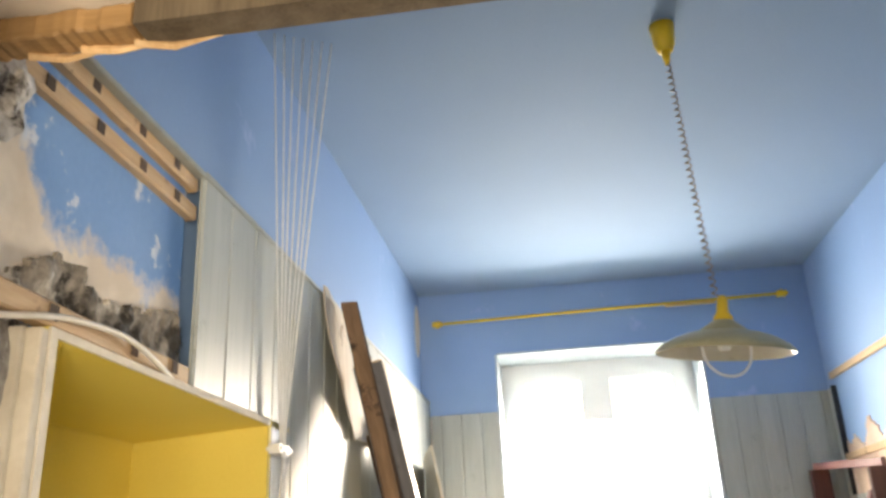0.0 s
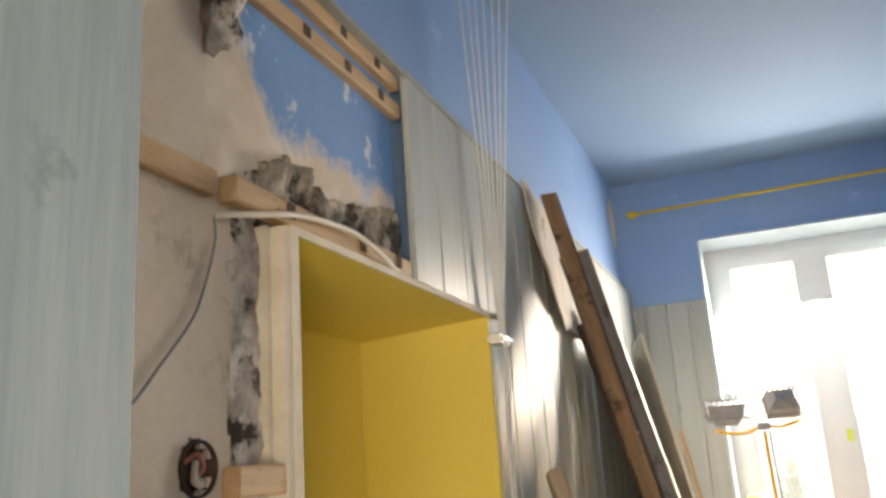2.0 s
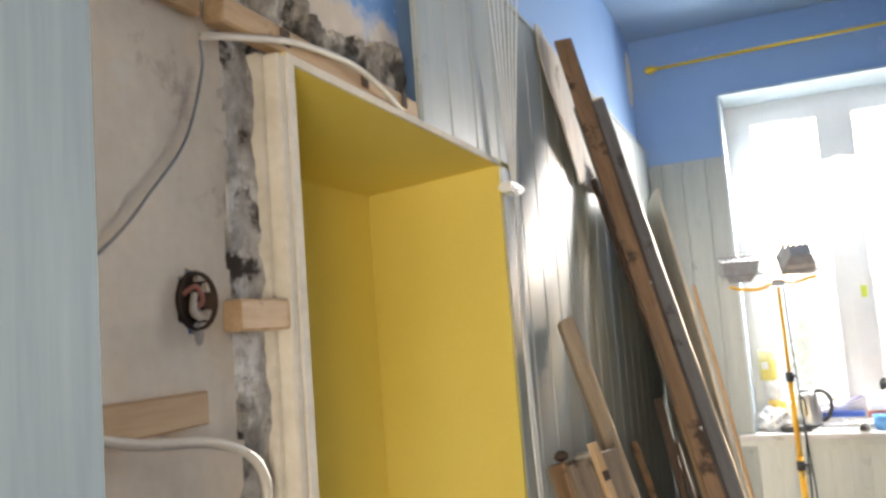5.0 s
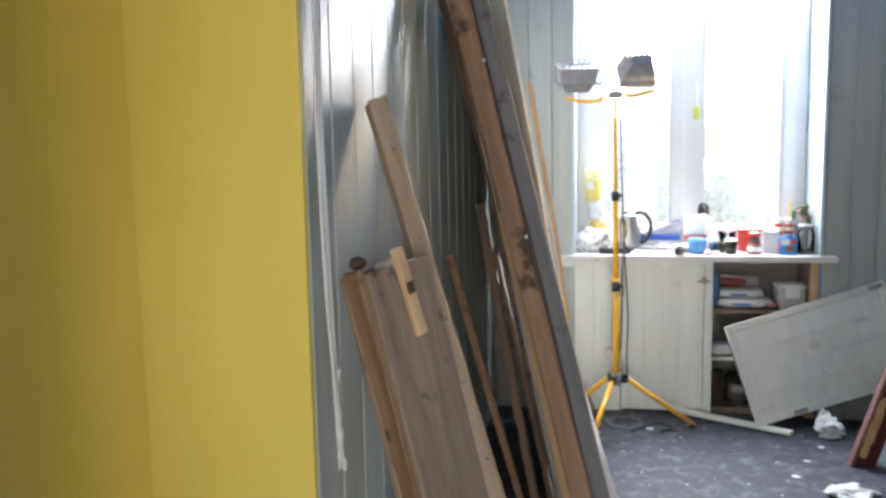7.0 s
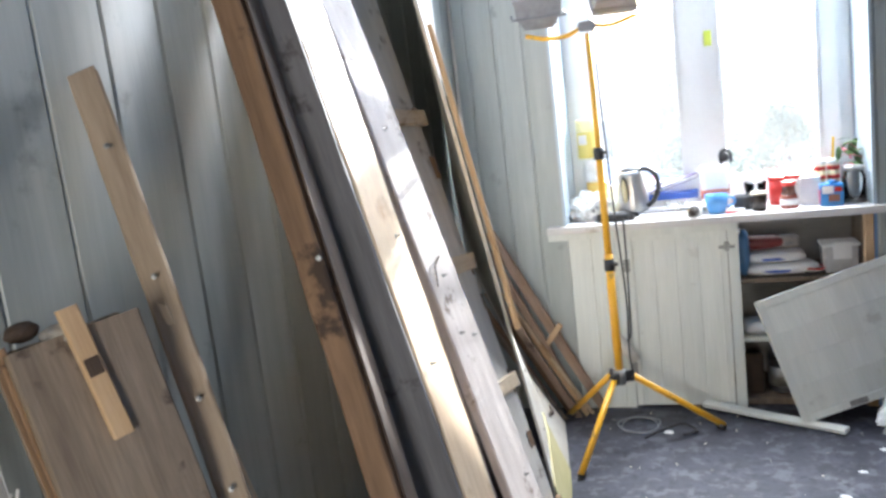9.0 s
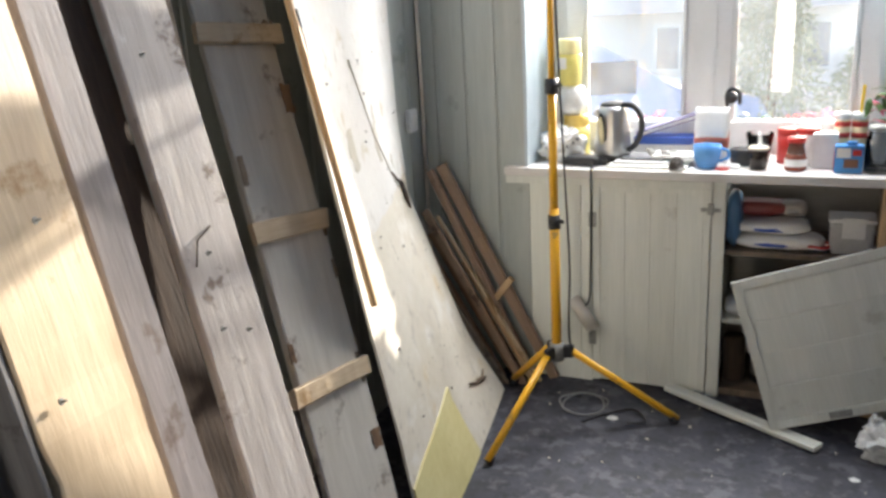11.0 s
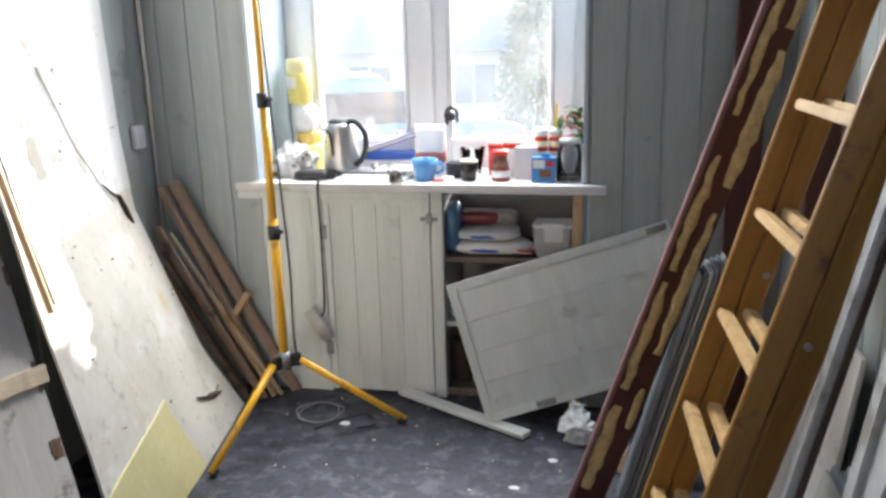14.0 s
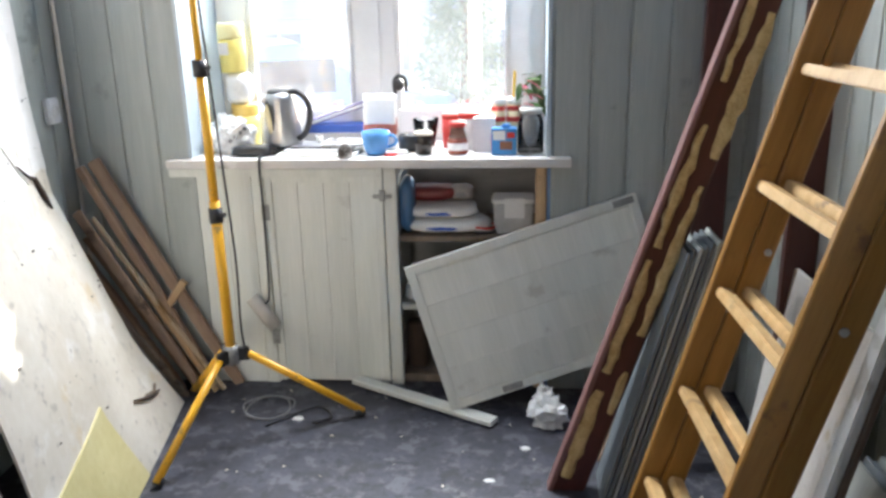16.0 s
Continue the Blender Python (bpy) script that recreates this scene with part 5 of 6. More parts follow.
wall_batten(-0.79, -0.312, 1.535, 0.045, x0=XL + 0.012, d=0.02, label="pale batten on bare plaster", seed=105)
wall_batten(-0.255, -0.085, 1.66, 0.046, x0=XL + 0.018, d=0.034, label="short pale wooden block nailed beside the recess", seed=106)
hb = thing("junction_hole", (XL, -0.305, 1.705), "round open wiring box with bare wires in plaster", "wiring box")
mm = Matrix.Translation((XL + 0.001, -0.305, 1.705)) @ Euler((0, radians(90), 0)).to_matrix().to_4x4()
part("cup", lathe([(0.001, 0.0), (0.036, 0.0), (0.039, 0.016), (0.041, 0.0165), (0.042, 0.010)], 24, cap=False), DARKWOOD, hb, "", mm, True)
part("wire", tube(curve_pts([(XL, -0.32, 1.715), (XL + 0.012, -0.305, 1.725), (XL + 0.014, -0.295, 1.705), (XL + 0.004, -0.31, 1.69)]), 0.004, 6), plain("pink_wire", (0.42, 0.16, 0.12)), hb, smooth=True)
part("wire", tube(curve_pts([(XL, -0.29, 1.69), (XL + 0.014, -0.30, 1.682), (XL + 0.014, -0.315, 1.69), (XL + 0.004, -0.30, 1.715)]), 0.006, 6), CABLE, hb, smooth=True)
part("crumb", slump(XL + 0.008, -0.300, 1.640, 0.004, 0.012, 0.018, 3, 2.0), MORTAR, hb)
c1 = thing("loose_cable", (-0.27, 0.1, 2.12), "ivory cable running over the recess batten", "cable")
part("cable", tube(curve_pts([(-0.285, -0.305, 2.085), (-0.268, -0.22, 2.105), (-0.262, -0.09, 2.135), (-0.26, 0.06, 2.150), (-0.26, 0.15, 2.148), (-0.262, 0.26, 2.128), (-0.28, 0.36, 2.118)]), 0.006, 8), CABLE, c1, smooth=True)
c2 = thing("loose_cable", (-0.31, -0.4, 1.9), "thin grey wire slung over bare plaster", "cable")
part("wire", tube(curve_pts([(-0.29, -0.300, 2.083), (-0.308, -0.275, 2.05), (-0.309, -0.30, 1.97), (-0.309, -0.33, 1.915), (-0.309, -0.39, 1.85), (-0.309, -0.46, 1.78), (-0.309, -0.62, 1.66)]), 0.0022, 6), GREYPL, c2, smooth=True)
c3 = thing("loose_cable", (-0.29, -0.3, 1.45), "white cable looped against bare plaster", "cable")
part("cable", tube(curve_pts([(-0.300, -0.70, 1.60), (-0.295, -0.476, 1.533), (-0.285, -0.32, 1.510), (-0.28, -0.235, 1.475), (-0.28, -0.208, 1.42), (-0.28, -0.235, 1.355), (-0.285, -0.30, 1.28), (-0.30, -0.42, 1.20)]), 0.0075, 8), CABLE, c3, smooth=True)
pl = thing("plaster_flap", (-0.31, -0.25, 2.5), "torn lump of plaster hanging at the lintel", "plaster")
bm = bmesh.new()
bmesh.ops.create_icosphere(bm, subdivisions=3, radius=1)
for v in bm.verts:
    d = 1 + 0.6 * noise.noise(v.co * 2.2) + 0.3 * noise.noise(v.co * 6)
    v.co = Vector((-0.305 + v.co.x * 0.03 * d, -0.265 + v.co.y * 0.045 * d, 2.475 + v.co.z * 0.085 * d))
part("lump", bm, MORTAR, pl)

# timber lintel of the old partition
lin = structure("lintel", boxes(((-0.02, -0.375, 2.500), (XR, -0.318, 2.552))), wood("grey_lintel", (0.085, 0.062, 0.040), (0.18, 0.140, 0.095), rough=0.85), "weathered timber lintel")
m, n = frame_of((XL, -0.322, 2.503), (-0.025, -0.322, 2.499), (0, -1, 0))
part("splintered_end", timber(0.05, 0.05, n, 111, 0.008, seg=30, split=0.02), wood("splintered_orange_wood", (0.26, 0.14, 0.055), (0.44, 0.27, 0.12)), lin, "raw splintered orange wood", m @ pose(0, -0.05, 0))
for k in range(3):
    a, rr = -0.22 + 0.09 * k, random.Random(k)
    part("splinter", tube([(a, -0.325, 2.502), (a + 0.06, -0.318 + rr.uniform(-.005, .004), 2.494), (a + 0.14, -0.32, 2.500)], [0.009, 0.007, 0.001], 5), PINE, lin, "")
part("plug", boxes(((-0.052, -0.4235, 2.60), (-0.022, -0.421, 2.63))), DARKWOOD, wall_lintel)

# lining of the doorway, and a batten on its broken face
part("lining_board", boxes(((-0.0115, -0.985, 0), (0.006, -0.792, 2.445)), bevel=0.003), LINING, wall_door, "pale blue-grey brushed lining board", None)
wb2 = thing("wall_batten", (-0.1, -1.03, 1.95), "raw batten with a dark square on broken masonry", "batten", "battens on the wall")
m, n = frame_of((XL, -0.983, 1.965), (-0.015, -0.983, 1.965), (0, 0, 1))
part("lath", timber(0.06, 0.02, n, 115, 0.002), BROWN, wb2, "", m @ pose(0, 0.0, 0))
part("mark", boxes(((-0.045, -1.0085, 1.985), (-0.02, -1.0045, 2.010))), DARKWOOD, wb2)
rng = random.Random(31)
for k in range(26):
    y = rng.uniform(0.05, 2.7)
    bm = slump(rng.uniform(-0.30, -0.04), -0.98, y, rng.uniform(0.02, 0.06), rng.uniform(0.008, 0.02), rng.uniform(0.015, 0.035), k, 3.5)
    part("brick_lump", bm, BRICKY, wall_door)

# ---- ceiling lamp, curtain rail, drying lines ----
LX, LY = 1.035, 1.13
lamp = thing("pendant_lamp", (LX, LY, ZC), "ivory enamel pendant lamp on a coiled cord", "lamp")
part("ceiling_cup", lathe([(0.022, -0.105), (0.026, -0.10), (0.030, -0.085), (0.034, -0.08), (0.043, 0.0)], 20), YPLASTIC, lamp, "yellow plastic ceiling cup", pose(LX, LY, ZC), True)
part("cup_tip", lathe([(0.008, -0.15), (0.011, -0.14), (0.016, -0.104)], 14), YPLASTIC, lamp, "", pose(LX, LY, ZC), True)
turns, pts = 34, []
for k in range(turns * 10 + 1):
    a, s = 2 * math.pi * k / 10, k / (turns * 10)
    pts.append((LX + 0.03 * s + 0.0085 * math.cos(a), LY + 0.0085 * math.sin(a), ZC - 0.145 - (ZC - 0.145 - 2.42) * s))
part("coiled_cord", tube(pts, 0.0030, 5), plain("grey_brown_cord", (0.26, 0.23, 0.20), 0.5), lamp, "grey-brown coiled cord", smooth=True)
SM = pose(LX + 0.03, LY, 2.245, 6, 5, 0)
part("neck", lathe([(0.030, 0.092), (0.028, 0.11), (0.018, 0.125), (0.016, 0.16), (0.010, 0.175)], 18), YPLASTIC, lamp, "yellow plastic neck", SM, True)
part("collar", lathe([(0.075, 0.062), (0.070, 0.07), (0.035, 0.095), (0.030, 0.10)], 24), ENAMEL_TOP, lamp, "", SM, True)
sh = [(0.198, 0.0), (0.200, 0.004), (0.185, 0.022), (0.150, 0.043), (0.110, 0.058), (0.075, 0.066)]
part("shade", lathe(sh, 48, cap=False), ENAMEL_TOP, lamp, "wide shallow enamel shade", SM, True)
part("shade_inside", lathe([(0.198, 0.0005), (0.182, 0.016), (0.147, 0.036), (0.107, 0.051), (0.03, 0.058), (0.001, 0.058)], 48, cap=False), ENAMEL, lamp, "ivory inside of the shade", SM, True)
part("socket", lathe([(0.001, 0.012), (0.016, 0.012), (0.019, 0.02), (0.019, 0.058)], 16), PAPER, lamp, "", SM, True)
part("pull_loop", tube(curve_pts([(-0.075, -0.05, 0.03), (-0.06, -0.05, -0.03), (-0.02, -0.05, -0.065), (0.03, -0.05, -0.065), (0.06, -0.05, -0.03), (0.065, -0.05, 0.03)]), 0.004, 8), PAPER, lamp, "white pull loop", SM, True)

rail = thing("curtain_rail", (0.9, 3.92, 3.18), "thin yellow curtain rail with knobbed ends", "curtain rail")
part("rod", tube([(-0.225, 3.93, 3.173), (0.9, 3.93, 3.188), (2.05, 3.93, 3.199)], 0.0095, 10), YPLASTIC, rail, smooth=True)
for x, z in ((-0.20, 3.173), (2.03, 3.199)):
    part("bracket", tube([(x, 3.93, z), (x, 4.0, z)], 0.010, 8), YPLASTIC, rail)
    part("knob", lathe([(0.001, -0.03), (0.018, -0.022), (0.024, 0.0), (0.016, 0.02), (0.020, 0.028), (0.012, 0.045), (0.001, 0.048)], 14), YPLASTIC, rail, "", pose(x, 3.93, z, 0, 90, 0), True)
    part("prong", tube([(x + 0.015, 3.905, z - 0.03), (x + 0.015, 3.955, z + 0.03)], 0.007, 8), YPLASTIC, rail)
part("ring", boxes(((1.30, 3.905, 3.165), (1.62, 3.925, 3.185)), bevel=0.006), plain("ochre_rod", (0.62, 0.40, 0.12)), rail, "ochre sleeve on the rail")
vent = thing("wall_vent", (XL, 3.9, 3.1), "round white plaster mark by the ceiling corner", "vent")
part("disc", lathe([(0.07, 0), (0.075, 0.003), (0.085, 0.004), (0.09, 0.001)], 28), PLASTER, vent, "", Matrix.Translation((XL, 3.90, 3.13)) @ Euler((0, radians(90), 0)).to_matrix().to_4x4() @ Matrix.Diagonal((2.0, 1, 1, 1)), True)

dry = thing("drying_lines", (-0.2, 0.95, 3.4), "bundle of white drying cords from ceiling to wall cleat", "drying line")
CL = Vector((-0.238, 0.995, 2.035))
for k in range(7):
    s = k / 6
    top = Vector((-0.27 + 0.17 * s, 0.90 + 0.10 * s, ZC))
    mid = top.lerp(CL + Vector((0, 0.012 * (k - 3), 0.10)), 0.86)
    part("cord", tube(curve_pts([top, top.lerp(mid, 0.5) + Vector((0, 0.006 * math.sin(k * 2), 0)), mid, CL + Vector((0.004 * (k % 2), 0.006 * (k - 3), 0.02)), CL + Vector((0.006, 0.004 * (k - 3), -0.03))], 6), 0.0026, 5), CORD, dry, smooth=True)
    rr = random.Random(k)
    end = 0.76 + 0.35 * (k % 3) * 0.35
    part("cord_tail", tube(curve_pts([CL + Vector((0.006, 0.004 * (k - 3), -0.03)), (-0.250, 1.02 + 0.006 * (k - 3), 1.65), (-0.255, 1.05 + 0.005 * (k - 3) + rr.uniform(-.01, .01), 1.25), (-0.256, 1.085 + 0.004 * (k - 3), 0.98), (-0.255, 1.105 + 0.005 * (k - 3), end)], 6), 0.003, 5), CORD, dry, smooth=True)
part("cleat", boxes(((CLX + 0.001, 0.95, 2.018), (CLX + 0.05, 1.06, 2.045)), bevel=0.008), PVC, dry, "white plastic cleat")
part("knot", slump(-0.252, 1.10, 0.82, 0.006, 0.014, 0.02, 2, 2.0), CORD, dry)
part("knot", slump(-0.252, 1.12, 0.745, 0.005, 0.009, 0.018, 5, 2.0), CORD, dry)

# right wall: clad below, bare above
rb2 = mesh_of("cladding_board", clad_board(0.131, 1.95), CLAD)
for k in range(1, 18):
    part("cladding_board", rb2, None, wall_right, m=Matrix(((0, 1, 0, XR), (-1, 0, 0, YF - 0.014 - 0.131 * k), (0, 0, 1, 0), (0, 0, 0, 1))))
rbat = thing("wall_batten", (XR, 3.4, 2.63), "raw pine batten on blue wall", "batten", "battens on the wall")
m, n = frame_of((XR - 0.026, 3.845, 2.615), (XR - 0.026, 1.6, 2.61), (0, 0, 1))
part("lath", timber(0.04, 0.022, n, 121, 0.002), BATTEN, rbat, "", m @ pose(0, -0.022, 0))
rbat2 = thing("wall_batten", (XR, 3.4, 2.1), "raw pine batten on bare plaster", "batten", "battens on the wall")
m, n = frame_of((XR - 0.026, 3.84, 2.14), (XR - 0.026, 1.6, 2.16), (0, 0, 1))
part("lath", timber(0.04, 0.022, n, 122, 0.002), BATTEN, rbat2, "", m @ pose(0, -0.022, 0))
PINKPL = mat("pinkish_plaster", (0.50, 0.36, 0.28), (0.68, 0.53, 0.43), scale=6, rough=0.9, bump=0.4)
bm = ragged_patch(2.0, 3.85, 1.95, 2.42, 0.02, lambda y, z: z < 2.26 + 0.14 * noise.noise(Vector((y * 6, 0, 3))) + wob(y, z), 0.008, 0.0, 0.0015, 12.0)
bmesh.ops.transform(bm, matrix=Matrix.Diagonal((-1, 1, 1, 1)), verts=bm.verts)
bmesh.ops.translate(bm, verts=bm.verts, vec=(XR, 0, 0))
structure("plaster_right", bm, PINKPL, "bare pinkish plaster patch")
structure("trim_right", boxes(((XR - 0.03, 3.846, 1.95), (XR, 3.855, 2.58))), BLACK, "dark edge of cladding")

# ---- things on the window board ----
SZ = WZ0


def turned(name, x, y, label, category, parts, z=SZ, tilt=0):
    t = thing(name, (x, y, z), label, category)
    for pname, prof, material, plabel in parts:
        part(pname, lathe(prof, 24), material, t, plabel, pose(x, y, z, 0, tilt, 0), True)
    return t


# kettle
kx, ky = 0.490, 4.15
ket = thing("electric_kettle", (kx, ky, SZ), "brushed steel electric kettle with black handle", "kettle")
part("body", lathe([(0.058, 0.022), (0.073, 0.026), (0.074, 0.04), (0.067, 0.12), (0.056, 0.195), (0.050, 0.220)], 32), STEEL, ket, "", pose(kx, ky, SZ), True)
part("base", lathe([(0.075, 0), (0.078, 0.004), (0.078, 0.014), (0.071, 0.022)], 28), BLACK, ket, "", pose(kx, ky, SZ), True)
part("lid", lathe([(0.050, 0.220), (0.046, 0.229), (0.03, 0.236), (0.001, 0.238)], 28), BLACK, ket, "", pose(kx, ky, SZ), True)
part("handle", tube(curve_pts([(kx + 0.045, ky - 0.02, SZ + 0.225), (kx + 0.085, ky - 0.035, SZ + 0.222), (kx + 0.118, ky - 0.045, SZ + 0.185), (kx + 0.122, ky - 0.047, SZ + 0.13), (kx + 0.10, ky - 0.04, SZ + 0.075), (kx + 0.07, ky - 0.03, SZ + 0.05)]), [0.012] * 41, 8), BLACK, ket, "", smooth=True)
part("spout", boxes(((kx - 0.078, ky - 0.018, SZ + 0.175), (kx - 0.045, ky + 0.018, SZ + 0.205)), bevel=0.01), STEEL, ket)
bm = bmesh.new()
bmesh.ops.create_uvsphere(bm, u_segments=16, v_segments=12, radius=1)
gm = pose(kx - 0.030, ky - 0.066, SZ + 0.125, 6, 0, -24)
bmesh.ops.transform(bm, matrix=gm @ Matrix.Diagonal((0.014, 0.007, 0.062, 1)), verts=bm.verts)
part("gauge", bm, plain("amber_gauge", (0.70, 0.62, 0.38), 0.15), ket, "oval amber water gauge", smooth=True)
bm = bmesh.new()
bmesh.ops.create_uvsphere(bm, u_segments=16, v_segments=12, radius=1)
bmesh.ops.transform(bm, matrix=pose(kx - 0.029, ky - 0.063, SZ + 0.125, 6, 0, -24) @ Matrix.Diagonal((0.020, 0.007, 0.075, 1)), verts=bm.verts)
part("gauge_rim", bm, BLACK, ket, smooth=True)

# two tall packs of kitchen roll
roll_y = thing("paper_roll_pack", (0.315, 4.24, SZ), "tall yellow and white pack of paper rolls", "pack")
LEMON = plain("lemon_film", (0.76, 0.66, 0.20), 0.3)
part("lower_roll", lathe([(0.044, 0), (0.050, 0.006), (0.051, 0.10), (0.047, 0.125), (0.001, 0.126)], 28), LEMON, roll_y, "", pose(0.322, 4.24, SZ, 2, 0, 0), True)
part("ochre_band", lathe([(0.052, 0.126), (0.053, 0.13), (0.053, 0.165), (0.052, 0.17)], 28), plain("ochre_film", (0.72, 0.50, 0.12), 0.35), roll_y, "ochre wrapper band", pose(0.318, 4.24, SZ), True)
part("middle_roll", slump(0.305, 4.24, SZ + 0.165, 0.053, 0.053, 0.066, 4, 2.6), FILM, roll_y, "crumpled clear wrapper", smooth=True)
part("upper_roll", lathe([(0.046, 0), (0.050, 0.004), (0.051, 0.12), (0.049, 0.124)], 28), LEMON, roll_y, "", pose(0.288, 4.24, SZ + 0.292), True)
part("top_roll", lathe([(0.048, 0), (0.050, 0.004), (0.050, 0.055), (0.047, 0.060), (0.020, 0.060), (0.019, 0.05), (0.001, 0.05)], 28), plain("pale_lemon", (0.80, 0.73, 0.38), 0.35), roll_y, "", pose(0.286, 4.24, SZ + 0.418), True)
part("label", boxes(((0.252, 4.186, SZ + 0.36), (0.290, 4.1895, SZ + 0.405))), PAPER, roll_y)

bagt = thing("plastic_carrier", (0.28, 4.12, SZ), "crumpled white plastic bag with an egg tray", "bag")
bm = bmesh.new()
bmesh.ops.create_icosphere(bm, subdivisions=4, radius=1)
for v in bm.verts:
    d = 1 + 0.45 * noise.noise(v.co * 2.4) + 0.25 * noise.noise(v.co * 6.5)
    v.co = Vector((0.285 + v.co.x * 0.085 * d, 4.13 + v.co.y * 0.07 * d, max(SZ, SZ + 0.055 + v.co.z * 0.075 * d)))
part("bag", bm, FILM, bagt)
tray_m = pose(0.335, 4.075, SZ + 0.075, 20, -38, 15)
part("egg_tray", boxes(((-0.05, -0.004, -0.022), (0.05, 0.004, 0.022)), bevel=0.003), PAPER, bagt, "white moulded tray", tray_m)
for k in range(4):
    part("pocket", lathe([(0.009, 0), (0.007, 0.004), (0.001, 0.004)], 10), GREYPL, bagt, "", tray_m @ pose(-0.036 + 0.024 * k, -0.005, 0, 90, 0, 0))

ad = thing("power_adapter", (0.40, 4.03, SZ), "black power adapter with a flat lead", "adapter")
part("body", slump(0.40, 4.04, SZ, 0.075, 0.04, 0.02, 2, 4.0), BLACK, ad, smooth=True)
part("lug", boxes(((0.44, 4.03, SZ), (0.50, 4.08, SZ + 0.028)), bevel=0.008), BLACK, ad)
pile = thing("paper_pile", (0.63, 4.08, SZ), "pile of thin boards and papers", "papers")
for k, (x0, x1, y0, y1, mt) in enumerate(((0.50, 0.80, 3.99, 4.12, CABINET), (0.52, 0.77, 4.03, 4.18, PAPER), (0.54, 0.70, 4.06, 4.19, GREYPL), (0.66, 0.82, 4.06, 4.18, PAPER))):
    part("sheet", boxes(((x0, y0, SZ + 0.010 * k), (x1, y1, SZ + 0.010 * k + 0.009)), bevel=0.001), mt, pile)
turned("stone_knob", 0.765, 3.985, "grey lump of dried filler on the window board", "filler", [("lump", [(0.022, 0), (0.028, 0.015), (0.024, 0.035), (0.015, 0.05), (0.001, 0.055)], MORTAR, "")])
clips = thing("clip_heap", (0.69, 4.06, SZ + 0.04), "heap of small steel clips", "clips")
rng = random.Random(14)
for k in range(9):
    part("clip", boxes(((-0.014, -0.004, 0), (0.014, 0.004, 0.006)), bevel=0.001), ZINC, clips, "", pose(0.69 + rng.uniform(-.05, .05), 4.07 + rng.uniform(-.025, .025), SZ + 0.042 + rng.uniform(0, .02), rng.uniform(-40, 40), rng.uniform(-30, 30), rng.uniform(0, 180)))
bxx = thing("blue_carton", (0.63, 4.24, SZ), "flat blue and white carton", "carton")
part("box", boxes(((0.565, 4.22, SZ), (0.785, 4.31, SZ + 0.055)), bevel=0.002), PAPER, bxx)
part("lid", boxes(((0.560, 4.214, SZ + 0.056), (0.790, 4.315, SZ + 0.086)), bevel=0.002), BLUE_BOX, bxx, "deep blue lid")
fo = thing("violet_folder", (0.68, 4.27, SZ + 0.09), "violet-grey folder propped on a carton", "folder")
part("cover", boxes(((-0.12, -0.03, 0), (0.12, 0.03, 0.022)), bevel=0.003), PURPLE, fo, "", pose(0.68, 4.27, SZ + 0.115, 0, -17, 12))
part("pages", boxes(((-0.115, -0.0335, 0.006), (0.115, -0.0305, 0.016))), PAPER, fo, "", pose(0.68, 4.27, SZ + 0.115, 0, -17, 12))

cupb = turned("blue_mug", 0.865, 4.06, "light blue ceramic mug", "mug", [("bowl", [(0.032, 0), (0.036, 0.004), (0.048, 0.04), (0.052, 0.085), (0.049, 0.085), (0.044, 0.04), (0.03, 0.008), (0.001, 0.008)], BLUE_CUP, "")])
part("handle", tube(curve_pts([(0.912, 4.06, SZ + 0.072), (0.938, 4.055, SZ + 0.065), (0.940, 4.055, SZ + 0.04), (0.910, 4.06, SZ + 0.025)]), 0.006, 8), BLUE_CUP, cupb, smooth=True)
# two loose lids, a red one and a white one
turned("red_lid", 0.925, 4.03, "small red plastic lid", "lid", [("disc", [(0.024, 0), (0.026, 0.003), (0.024, 0.007), (0.001, 0.006)], RED, "")])
turned("white_lid", 0.962, 4.05, "small round white plastic lid", "dish", [("disc", [(0.022, 0), (0.025, 0.003), (0.022, 0.014), (0.001, 0.013)], PAPER, "")])
po = thing("white_pouch", (0.86, 4.20, SZ), "tall white coffee pouch with brown print", "pouch")


def pouch(x, y, z, w, d, h):
    def sec(s):
        t = 1 - 0.9 * max(0, s - 0.55) / 0.45
        return d * t
    bm = bmesh.new()
    rings = []
    for k in range(9):
        s = k / 8
        dd = sec(s)
        rings.append([bm.verts.new((x + w / 2 * math.copysign(abs(math.cos(a)) ** 0.5, math.cos(a)), y + dd / 2 * math.copysign(abs(math.sin(a)) ** 0.6, math.sin(a)), z + h * s + 0.004 * math.sin(3 * a))) for a in [2 * math.pi * j / 20 for j in range(20)]])
    for a, b in zip(rings, rings[1:]):
        for j in range(20):
            bm.faces.new((a[j], a[(j + 1) % 20], b[(j + 1) % 20], b[j]))
    bm.faces.new(list(reversed(rings[0])))
    bm.faces.new(rings[-1])
    return bm


part("pouch", pouch(0.865, 4.18, SZ, 0.125, 0.07, 0.205), PAPER, po, smooth=True)
part("print", pouch(0.865, 4.178, SZ + 0.058, 0.129, 0.078, 0.060), plain("brown_red_print", (0.36, 0.10, 0.07), 0.5), po, "brown-red printed band", smooth=True)
turned("black_cup", 1.045, 4.05, "small black coffee cup with creamy foam", "cup", [("bowl", [(0.024, 0), (0.030, 0.004), (0.034, 0.07), (0.032, 0.073)], COFFEE, ""), ("foam", [(0.036, 0.073), (0.037, 0.079), (0.03, 0.084), (0.001, 0.085)], plain("cream_foam", (0.62, 0.56, 0.46), 0.7), "creamy foam")])
